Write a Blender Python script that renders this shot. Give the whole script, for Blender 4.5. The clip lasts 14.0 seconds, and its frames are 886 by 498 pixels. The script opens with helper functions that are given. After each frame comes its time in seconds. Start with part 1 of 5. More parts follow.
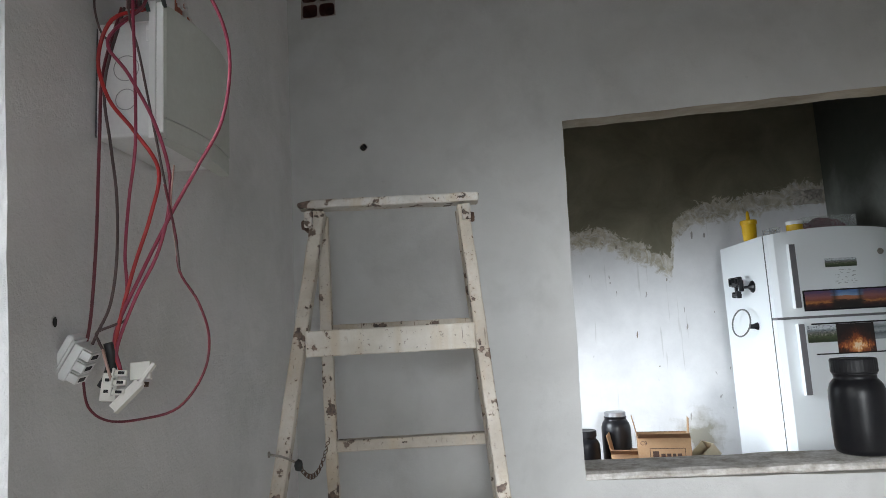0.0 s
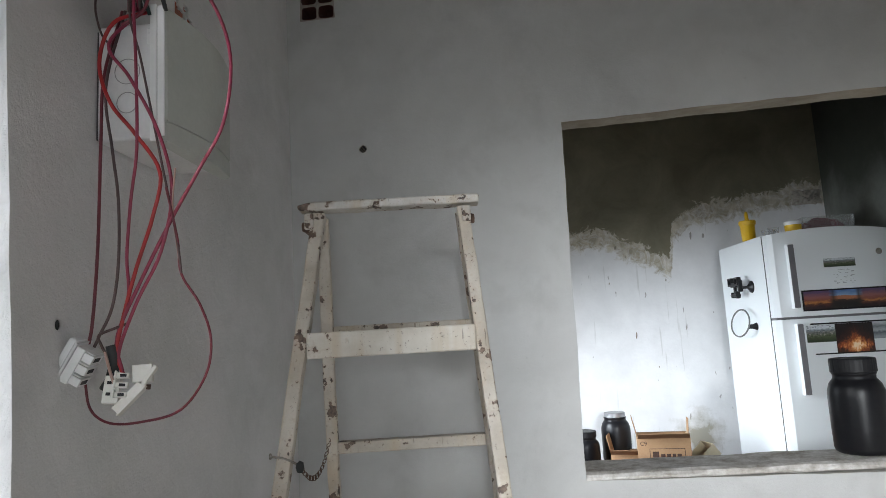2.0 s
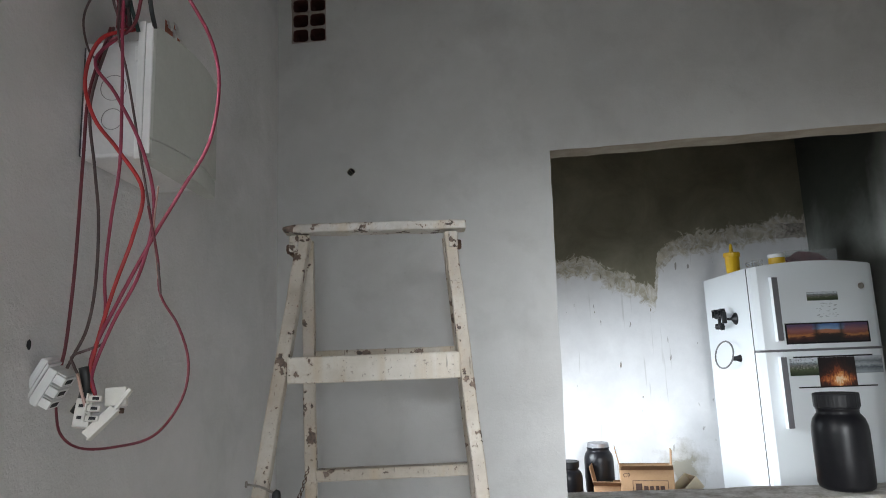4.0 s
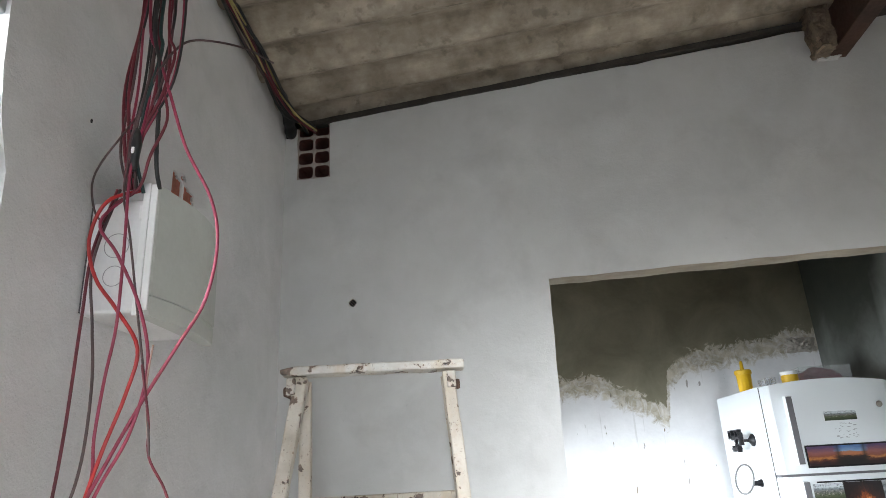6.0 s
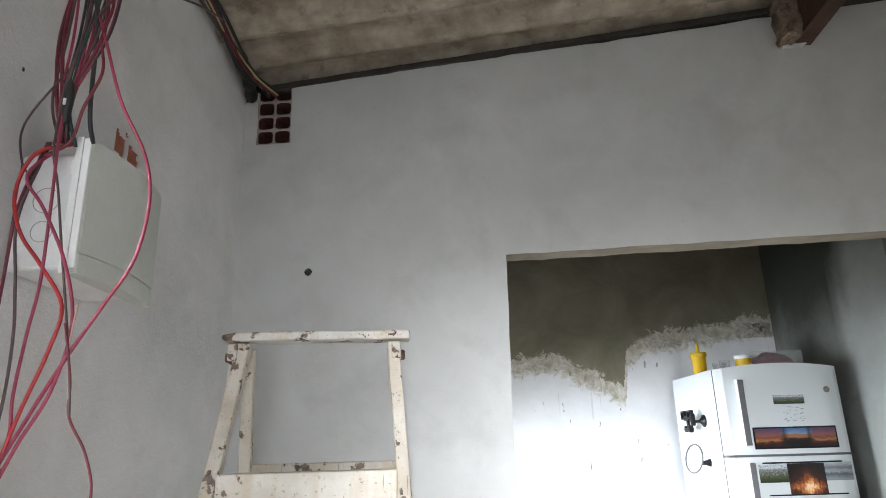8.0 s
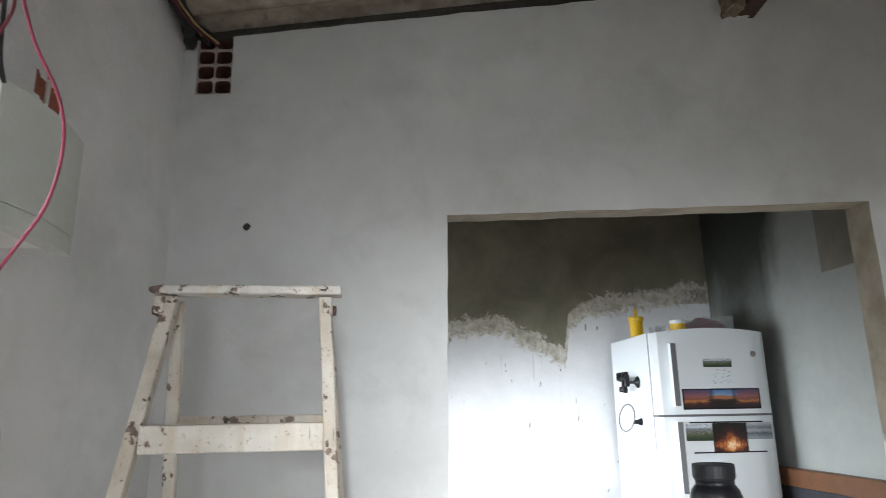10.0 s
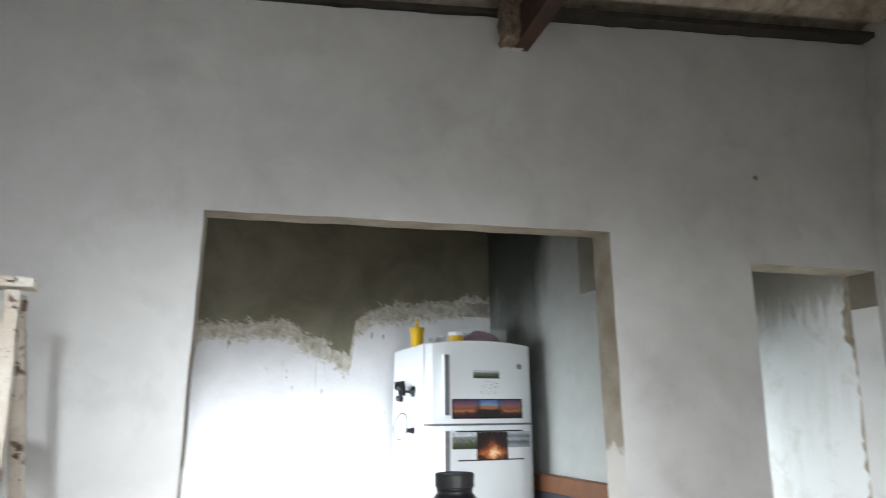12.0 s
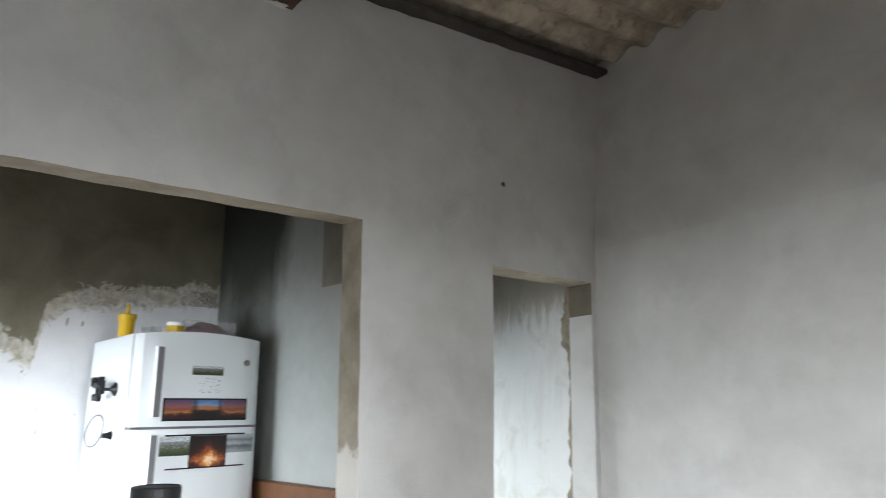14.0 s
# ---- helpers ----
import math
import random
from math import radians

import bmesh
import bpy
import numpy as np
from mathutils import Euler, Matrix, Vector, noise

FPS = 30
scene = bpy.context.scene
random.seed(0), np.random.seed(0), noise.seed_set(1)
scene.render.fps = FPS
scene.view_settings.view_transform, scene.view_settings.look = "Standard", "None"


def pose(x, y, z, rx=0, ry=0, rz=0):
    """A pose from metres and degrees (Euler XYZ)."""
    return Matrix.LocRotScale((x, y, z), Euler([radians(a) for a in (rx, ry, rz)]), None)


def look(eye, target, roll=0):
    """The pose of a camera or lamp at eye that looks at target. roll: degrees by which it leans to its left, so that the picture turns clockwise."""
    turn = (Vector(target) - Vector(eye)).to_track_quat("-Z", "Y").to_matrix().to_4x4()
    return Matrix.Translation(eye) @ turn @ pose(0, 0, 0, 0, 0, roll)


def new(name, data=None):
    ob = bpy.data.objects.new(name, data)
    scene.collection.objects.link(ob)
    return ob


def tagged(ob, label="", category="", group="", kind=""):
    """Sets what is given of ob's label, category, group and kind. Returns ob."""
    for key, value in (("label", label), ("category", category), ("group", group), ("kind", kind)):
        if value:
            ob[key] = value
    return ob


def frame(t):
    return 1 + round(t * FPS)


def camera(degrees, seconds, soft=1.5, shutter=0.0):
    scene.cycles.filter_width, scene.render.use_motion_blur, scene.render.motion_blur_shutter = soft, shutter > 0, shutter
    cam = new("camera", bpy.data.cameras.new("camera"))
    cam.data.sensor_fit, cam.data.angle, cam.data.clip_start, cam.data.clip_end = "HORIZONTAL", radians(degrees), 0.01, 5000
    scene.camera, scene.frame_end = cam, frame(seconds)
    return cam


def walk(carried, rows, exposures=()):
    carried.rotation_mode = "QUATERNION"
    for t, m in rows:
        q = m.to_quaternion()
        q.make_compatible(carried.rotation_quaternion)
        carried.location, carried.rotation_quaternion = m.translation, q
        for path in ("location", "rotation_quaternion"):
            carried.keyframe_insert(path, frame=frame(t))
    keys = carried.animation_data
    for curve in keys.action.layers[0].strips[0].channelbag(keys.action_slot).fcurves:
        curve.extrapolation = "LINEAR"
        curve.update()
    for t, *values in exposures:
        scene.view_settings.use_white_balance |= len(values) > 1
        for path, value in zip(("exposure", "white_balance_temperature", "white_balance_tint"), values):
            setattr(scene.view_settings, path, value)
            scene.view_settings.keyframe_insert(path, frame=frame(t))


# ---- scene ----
cam = camera(67.9, 14.0, soft=0.85, shutter=0.5)
PATH = [
    (0, (0.755, -2.093, 1.433), (0.518, -0.125, 1.694), -3.1),
    (0.5, (0.752, -2.092, 1.433), (0.522, -0.123, 1.697), -3.1),
    (1, (0.75, -2.095, 1.434), (0.512, -0.126, 1.695), -3.3),
    (1.5, (0.751, -2.1, 1.432), (0.518, -0.132, 1.699), -3.2),
    (2, (0.752, -2.097, 1.434), (0.519, -0.128, 1.698), -3.3),
    (4.3, (0.75, -2.084, 1.44), (0.569, -0.127, 1.813), -2.1),
    (4.5, (0.76, -2.086, 1.442), (0.586, -0.139, 1.865), -2.5),
    (5, (0.762, -2.099, 1.467), (0.524, -0.188, 2.01), -2.2),
    (5.5, (0.776, -2.107, 1.487), (0.59, -0.219, 2.119), -2.9),
    (6, (0.783, -2.106, 1.502), (0.592, -0.226, 2.157), -3.1),
    (6.5, (0.794, -2.1, 1.497), (0.621, -0.209, 2.126), -3.0),
    (7, (0.803, -2.091, 1.496), (0.648, -0.194, 2.109), -3.4),
    (7.5, (0.82, -2.089, 1.496), (0.685, -0.186, 2.096), -2.3),
    (8, (0.839, -2.082, 1.493), (0.717, -0.173, 2.077), -1.6),
    (10.5, (0.925, -2.083, 1.482), (1.047, -0.14, 1.942), -0.5),
    (11, (0.974, -2.07, 1.486), (1.269, -0.156, 1.984), -1.0),
    (11.5, (1.026, -2.065, 1.486), (1.409, -0.182, 2.04), -1.3),
    (12, (1.088, -2.065, 1.492), (1.62, -0.198, 1.972), -0.4),
    (12.5, (1.102, -2.004, 1.495), (1.862, -0.206, 1.931), -0.2),
    (13, (1.135, -1.921, 1.508), (2.031, -0.185, 1.938), 0.0),
    (13.5, (1.169, -1.874, 1.501), (2.228, -0.237, 1.948), -0.4),
    (14, (1.163, -1.85, 1.486), (2.386, -0.341, 1.965), -0.6),
]
walk(cam, [(t, look(e, a, r)) for t, e, a, r in PATH],
     exposures=((0, -0.72), (2.2, -0.72), (4.5, -0.48), (6, 0.28), (8, 0.28), (10.5, -0.08), (11.0, 0.0), (11.5, 0.2), (12.1, 0.22), (12.5, 0.1), (13, -0.04), (14, 0.2)))

# ---- world, sun and lights ----
world = bpy.data.worlds.new("overcast_sky")
scene.world = world
world.use_nodes = True
wn = world.node_tree
sky = wn.nodes.new("ShaderNodeTexSky")
sky.sky_type = "NISHITA"
sky.sun_disc = False
sky.sun_elevation = radians(50)
sky.sun_rotation = radians(250)
wn.links.new(sky.outputs[0], wn.nodes["Background"].inputs[0])
wn.nodes["Background"].inputs[1].default_value = 0.10

sun = new("sun", bpy.data.lights.new("sun", "SUN"))
sun.data.energy, sun.data.angle, sun.data.color = 0.8, radians(15), (1.0, 0.96, 0.9)
sun.matrix_world = look((-6, -5, 9), (0, 0, 0))


def window_light(name, eye, target, w, h, watts, colour, spread):
    lamp = new(name, bpy.data.lights.new(name, "AREA"))
    lamp.data.shape, lamp.data.size, lamp.data.size_y = "RECTANGLE", w, h
    lamp.data.energy, lamp.data.color, lamp.data.spread = watts, colour, radians(spread)
    lamp.matrix_world = look(eye, target)
    return lamp


# daylight through the window of the left wall and the kitchen's window; the doorway behind and the bright yard beyond
# are unseen and added
window_light("window_daylight", (-1.35, -2.10, 2.46), (3.5, -1.0, 0.8), 2.6, 0.62, 142, (0.93, 0.975, 1.0), 118)
window_light("doorway_fill", (1.38, -4.39, 1.05), (0.75, 0, 0.80), 0.7, 1.8, 8, (0.92, 0.965, 1.0), 56)
window_light("doorway_beam", (1.33, -8.0, 2.34), (1.05, 0, 0.95), 0.5, 0.55, 36, (0.92, 0.965, 1.0), 44)
window_light("kitchen_daylight", (-0.02, 0.92, 1.45), (2.15, 1.60, 0.48), 0.85, 0.7, 30, (0.85, 0.93, 1.0), 84)
# lamp added at the unseen passage end to brighten its wall
window_light("passage_fill", (3.02, 1.78, 1.20), (3.50, 0.3, 0.5), 0.5, 1.2, 18, (0.88, 0.96, 1.0), 100)


# ---- materials ----
def nodes_of(name):
    m = bpy.data.materials.new(name)
    m.use_nodes = True
    t = m.node_tree
    return m, t, t.nodes["Principled BSDF"]


def add(t, kind, **props):
    n = t.nodes.new(kind)
    for k, v in props.items():
        n.inputs[k.replace("_", " ")].default_value = v
    return n


def noise_tex(t, coord, scale, detail=6.0, rough=0.6, warp=0.0):
    n = add(t, "ShaderNodeTexNoise", Scale=scale, Detail=detail, Roughness=rough, Distortion=warp)
    t.links.new(coord, n.inputs["Vector"])
    return n.outputs[0]


def ramp(t, value, stops):
    r = t.nodes.new("ShaderNodeValToRGB")
    e = r.color_ramp.elements
    while len(e) < len(stops):
        e.new(0.5)
    for i, (p, c) in enumerate(stops):
        e[i].position = p
        e[i].color = (c, c, c, 1) if isinstance(c, (int, float)) else (*c, 1)
    t.links.new(value, r.inputs[0])
    return r.outputs[0]


def mix(t, fac, a, b):
    n = t.nodes.new("ShaderNodeMix")
    n.data_type = "RGBA"
    for sock, v in ((n.inputs[0], fac), (n.inputs[6], a), (n.inputs[7], b)):
        if isinstance(v, (int, float)):
            sock.default_value = v
        elif isinstance(v, tuple):
            sock.default_value = (*v, 1)
        else:
            t.links.new(v, sock)
    return n.outputs[2]


def math_node(t, op, a, b):
    n = t.nodes.new("ShaderNodeMath")
    n.operation = op
    for sock, v in ((n.inputs[0], a), (n.inputs[1], b)):
        if isinstance(v, (int, float)):
            sock.default_value = v
        else:
            t.links.new(v, sock)
    return n.outputs[0]


def bump(t, bsdf, height, strength, distance):
    n = add(t, "ShaderNodeBump", Strength=strength, Distance=distance)
    t.links.new(height, n.inputs["Height"])
    t.links.new(n.outputs[0], bsdf.inputs["Normal"])


def coords(t, which="Object"):
    return t.nodes.new("ShaderNodeTexCoord").outputs[which]


def plain(name, a, b=None, rough=0.5, scale=12.0, grain=180.0, relief=0.0, metal=0.0, spread=(0.35, 0.65)):
    """A surface of two close colours, mottled at two scales."""
    m, t, p = nodes_of(name)
    b = b or tuple(c * 0.8 for c in a)
    co = coords(t)
    big, fine = noise_tex(t, co, scale, 4), noise_tex(t, co, grain, 3)
    both = math_node(t, "ADD", math_node(t, "MULTIPLY", big, 0.7), math_node(t, "MULTIPLY", fine, 0.3))
    t.links.new(mix(t, ramp(t, both, ((spread[0], 0.0), (spread[1], 1.0))), a, b), p.inputs["Base Color"])
    t.links.new(ramp(t, fine, ((0.3, rough * 0.9), (0.7, min(1, rough * 1.1)))), p.inputs["Roughness"])
    p.inputs["Metallic"].default_value = metal
    if relief:
        bump(t, p, both, 0.5, relief)
    return m


def wall_paint(name, light, dark, relief=0.004, patch=1.4):
    """Thin paint over hand-trowelled plaster: broad patches, drags of the trowel, fine sand."""
    m, t, p = nodes_of(name)
    co = coords(t)
    broad = noise_tex(t, co, patch, 5, 0.55, 0.6)
    mid = noise_tex(t, co, 7.0, 6, 0.6, 0.4)
    sand = noise_tex(t, co, 220.0, 3)
    tone = math_node(t, "ADD", math_node(t, "MULTIPLY", broad, 0.62), math_node(t, "MULTIPLY", mid, 0.38))
    col = mix(t, ramp(t, tone, ((0.36, 0.0), (0.64, 1.0))), dark, light)
    speck = ramp(t, noise_tex(t, co, 46.0, 2), ((0.70, 0.0), (0.76, 1.0)))
    col = mix(t, math_node(t, "MULTIPLY", speck, 0.16), col, tuple(c * 0.55 for c in dark))
    smudge = ramp(t, noise_tex(t, co, 3.4, 7, 0.66, 0.25), ((0.52, 0.0), (0.72, 1.0)))
    col = mix(t, math_node(t, "MULTIPLY", smudge, 0.34), col, tuple(c * 0.66 for c in dark))
    t.links.new(col, p.inputs["Base Color"])
    p.inputs["Roughness"].default_value = 0.72
    p.inputs["Specular IOR Level"].default_value = 0.3
    grit = noise_tex(t, co, 62.0, 5, 0.65)
    h = math_node(t, "ADD", math_node(t, "MULTIPLY", mid, 1.0), math_node(t, "MULTIPLY", sand, 0.22))
    h = math_node(t, "ADD", h, math_node(t, "MULTIPLY", grit, 0.5))
    bump(t, p, h, 0.5, relief)
    return m


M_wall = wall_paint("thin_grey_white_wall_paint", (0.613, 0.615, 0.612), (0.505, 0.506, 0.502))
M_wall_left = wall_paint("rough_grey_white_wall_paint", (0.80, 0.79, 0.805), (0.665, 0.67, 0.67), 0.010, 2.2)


def stained_paint():
    m, t, p = nodes_of("water_stained_white_paint")
    co = coords(t)
    run = t.nodes.new("ShaderNodeMapping")
    run.inputs["Scale"].default_value = (1.0, 1.0, 0.16)
    t.links.new(co, run.inputs[0])
    streak = ramp(t, noise_tex(t, run.outputs[0], 13.0, 6, 0.65, 0.3), ((0.50, 0.0), (0.68, 1.0)))
    blot = ramp(t, noise_tex(t, co, 7.0, 7, 0.7, 0.5), ((0.52, 0.0), (0.64, 1.0)))
    base = mix(t, noise_tex(t, co, 3.0, 5), (0.64, 0.65, 0.65), (0.74, 0.75, 0.76))
    base = mix(t, math_node(t, "MULTIPLY", streak, 0.22), base, (0.36, 0.32, 0.26))
    base = mix(t, math_node(t, "MULTIPLY", blot, 0.35), base, (0.42, 0.39, 0.33))
    # brown damp under the lintel, broken by runs
    sep = t.nodes.new("ShaderNodeSeparateXYZ")
    t.links.new(co, sep.inputs[0])
    reach = math_node(t, "ADD", sep.outputs[2], math_node(t, "MULTIPLY", noise_tex(t, run.outputs[0], 22.0, 7, 0.7, 0.8), 0.75))
    damp = ramp(t, math_node(t, "SUBTRACT", reach, 1.75), ((0.52, 0.0), (0.66, 1.0)))
    base = mix(t, math_node(t, "MULTIPLY", damp, 0.62), base, (0.30, 0.25, 0.18))
    t.links.new(base, p.inputs["Base Color"])
    p.inputs["Roughness"].default_value = 0.8
    bump(t, p, noise_tex(t, co, 40.0, 6), 0.5, 0.003)
    return m


M_stained = stained_paint()
M_old = wall_paint("old_stained_paint", (0.68, 0.68, 0.67), (0.50, 0.48, 0.43), 0.006, 3.6)


def shaded_side_wall():
    """Thin pale paint low down; shade above painted in as dark green, in upright drags."""
    m, t, p = nodes_of("greenish_wall_with_shade")
    co = coords(t)
    sep = t.nodes.new("ShaderNodeSeparateXYZ")
    t.links.new(co, sep.inputs[0])
    run = t.nodes.new("ShaderNodeMapping")
    run.inputs["Scale"].default_value = (1.0, 1.0, 0.12)
    t.links.new(co, run.inputs[0])
    drag = noise_tex(t, run.outputs[0], 3.2, 3, 0.5, 0.3)
    mott = noise_tex(t, co, 9.0, 6, 0.65, 0.4)
    level = math_node(t, "ADD", sep.outputs[2], math_node(t, "MULTIPLY", math_node(t, "SUBTRACT", drag, 0.5), 0.75))
    level = math_node(t, "ADD", level, math_node(t, "MULTIPLY", math_node(t, "SUBTRACT", mott, 0.5), 0.35))
    # a broad upright band towards the hatch, painted pale for the light on it
    near = math_node(t, "MINIMUM", math_node(t, "ADD", math_node(t, "ADD", sep.outputs[1], 0.52), math_node(t, "MULTIPLY", drag, 0.18)), 0.0)
    level = math_node(t, "ADD", level, math_node(t, "MULTIPLY", near, 5.0))
    bare = ramp(t, math_node(t, "MULTIPLY", level, 0.33), ((0.46, 0.0), (0.74, 1.0)))
    low = mix(t, mott, (0.40, 0.412, 0.395), (0.29, 0.30, 0.28))
    high = mix(t, mott, (0.038, 0.043, 0.034), (0.07, 0.075, 0.058))
    t.links.new(mix(t, bare, low, high), p.inputs["Base Color"])
    p.inputs["Roughness"].default_value = 0.8
    bump(t, p, math_node(t, "ADD", mott, math_node(t, "MULTIPLY", noise_tex(t, co, 90.0, 4), 0.3)), 0.5, 0.003)
    return m


M_kside = shaded_side_wall()
M_cement = plain("bare_cement_render", (0.30, 0.275, 0.23), (0.20, 0.18, 0.15), 0.9, 4.0, 150, 0.003)
M_reveal = plain("cement_reveal", (0.46, 0.43, 0.38), (0.34, 0.31, 0.27), 0.88, 6.0, 140, 0.003)


def half_painted_reveal():
    """Tan render of the hatch's jambs, with white paint slopped over the lowest part."""
    m, t, p = nodes_of("half_painted_reveal")
    co = coords(t)
    sep = t.nodes.new("ShaderNodeSeparateXYZ")
    t.links.new(co, sep.inputs[0])
    tan = mix(t, ramp(t, noise_tex(t, co, 6.0, 6, 0.65), ((0.35, 0.0), (0.65, 1.0))), (0.25, 0.215, 0.165), (0.41, 0.365, 0.295))
    edge = math_node(t, "ADD", sep.outputs[2], math_node(t, "MULTIPLY", noise_tex(t, co, 9.0, 6, 0.7), 0.22))
    painted = ramp(t, math_node(t, "SUBTRACT", edge, 1.0), ((0.455, 1.0), (0.475, 0.0)))
    t.links.new(mix(t, painted, tan, (0.68, 0.66, 0.62)), p.inputs["Base Color"])
    p.inputs["Roughness"].default_value = 0.85
    bump(t, p, noise_tex(t, co, 60.0, 5), 0.5, 0.003)
    return m


M_hatch = half_painted_reveal()
M_sill = plain("stained_cement_sill", (0.70, 0.68, 0.655), (0.34, 0.305, 0.265), 0.75, 13.0, 70, 0.003, 0.0, (0.40, 0.62))
M_seam = plain("crumbling_brown_mortar", (0.34, 0.29, 0.22), (0.17, 0.14, 0.10), 0.92, 14.0, 90, 0.006)
# unpainted brown render of the jamb's top, darkened for the shadow it lies in
M_raw = plain("shaded_brown_render", (0.20, 0.175, 0.135), (0.15, 0.13, 0.10), 0.92, 9.0, 120, 0.003)
# unseen floor: pale reddish colour chosen to throw warm light upwards
M_floor = plain("warm_bounce_floor", (0.48, 0.405, 0.33), (0.37, 0.305, 0.245), 0.8, 2.0, 90, 0.002)


def half_painted_wall():
    """Bare cement above a ragged edge, white paint with drips and scrapes below."""
    m, t, p = nodes_of("half_painted_kitchen_wall")
    co = coords(t)
    sep = t.nodes.new("ShaderNodeSeparateXYZ")
    t.links.new(co, sep.inputs[0])
    x, z = sep.outputs[0], sep.outputs[2]
    # height of the paint's edge along the wall, 0..1 for 1.6 to 2.4 m
    edge = ramp(t, math_node(t, "DIVIDE", x, 3.0), (
        (0.0, 0.5), (0.34, 0.53), (0.425, 0.545), (0.465, 0.44), (0.51, 0.37), (0.552, 0.27),
        (0.563, 0.56), (0.61, 0.68), (0.72, 0.72), (0.79, 0.75), (0.83, 0.80), (0.872, 0.76)))
    edge = math_node(t, "ADD", math_node(t, "MULTIPLY", edge, 0.8), 1.6)
    ragged = math_node(t, "MULTIPLY", math_node(t, "SUBTRACT", noise_tex(t, co, 15.0, 8, 0.72, 1.2), 0.5), 0.24)
    over = math_node(t, "SUBTRACT", math_node(t, "ADD", z, ragged), edge)
    level = math_node(t, "ADD", math_node(t, "MULTIPLY", over, 3.0), 0.5)
    bare = ramp(t, level, ((0.50, 0.0), (0.525, 1.0)))
    rim = ramp(t, level, ((0.44, 0.0), (0.49, 1.0), (0.515, 1.0), (0.56, 0.0)))
    fringe = ramp(t, level, ((0.12, 0.0), (0.26, 1.0)))
    patchy = ramp(t, noise_tex(t, co, 13.0, 7, 0.7, 1.6), ((0.33, 0.35), (0.52, 1.0)))
    white = mix(t, ramp(t, noise_tex(t, co, 5.0, 6, 0.65), ((0.35, 0.0), (0.7, 1.0))), (0.70, 0.70, 0.71), (0.80, 0.80, 0.81))
    cream = mix(t, ramp(t, noise_tex(t, co, 17.0, 6, 0.6, 1.0), ((0.35, 0.0), (0.65, 1.0))), (0.34, 0.305, 0.235), (0.56, 0.52, 0.43))
    white = mix(t, math_node(t, "MULTIPLY", fringe, patchy), white, cream)
    drip_map = t.nodes.new("ShaderNodeMapping")
    drip_map.inputs["Scale"].default_value = (1.0, 1.0, 0.06)
    t.links.new(co, drip_map.inputs[0])
    drip = ramp(t, noise_tex(t, drip_map.outputs[0], 32.0, 2, 0.5), ((0.66, 0.0), (0.70, 1.0)))
    white = mix(t, math_node(t, "MULTIPLY", drip, 0.30), white, (0.36, 0.35, 0.33))
    scrape_map = t.nodes.new("ShaderNodeMapping")
    scrape_map.inputs["Scale"].default_value = (1.0, 1.0, 0.32)
    t.links.new(co, scrape_map.inputs[0])
    scrape = ramp(t, noise_tex(t, scrape_map.outputs[0], 26.0, 3, 0.5), ((0.685, 0.0), (0.71, 1.0)))
    white = mix(t, math_node(t, "MULTIPLY", scrape, 0.8), white, (0.26, 0.25, 0.23))
    # a worn grey patch low on the wall
    dist = t.nodes.new("ShaderNodeVectorMath")
    dist.operation = "DISTANCE"
    t.links.new(co, dist.inputs[0])
    dist.inputs[1].default_value = (1.73, 0.0, 0.77)
    worn = math_node(t, "ADD", dist.outputs["Value"], math_node(t, "MULTIPLY", noise_tex(t, co, 10.0, 6, 0.7), 0.30))
    white = mix(t, ramp(t, worn, ((0.20, 0.95), (0.225, 0.55), (0.31, 0.0))), white, (0.36, 0.335, 0.275))
    cement = mix(t, ramp(t, noise_tex(t, co, 3.0, 7, 0.65, 0.5), ((0.35, 0.0), (0.65, 1.0))), (0.165, 0.15, 0.105), (0.245, 0.228, 0.165))
    both = mix(t, bare, white, cement)
    both = mix(t, math_node(t, "MULTIPLY", rim, ramp(t, noise_tex(t, co, 24.0, 4, 0.6), ((0.4, 0.0), (0.65, 0.55)))), both, (0.60, 0.55, 0.44))
    t.links.new(both, p.inputs["Base Color"])
    p.inputs["Roughness"].default_value = 0.85
    p.inputs["Specular IOR Level"].default_value = 0.25
    h = math_node(t, "SUBTRACT", noise_tex(t, co, 30.0, 6), math_node(t, "MULTIPLY", bare, 0.8))
    bump(t, p, h, 0.5, 0.004)
    return m


M_kback = half_painted_wall()


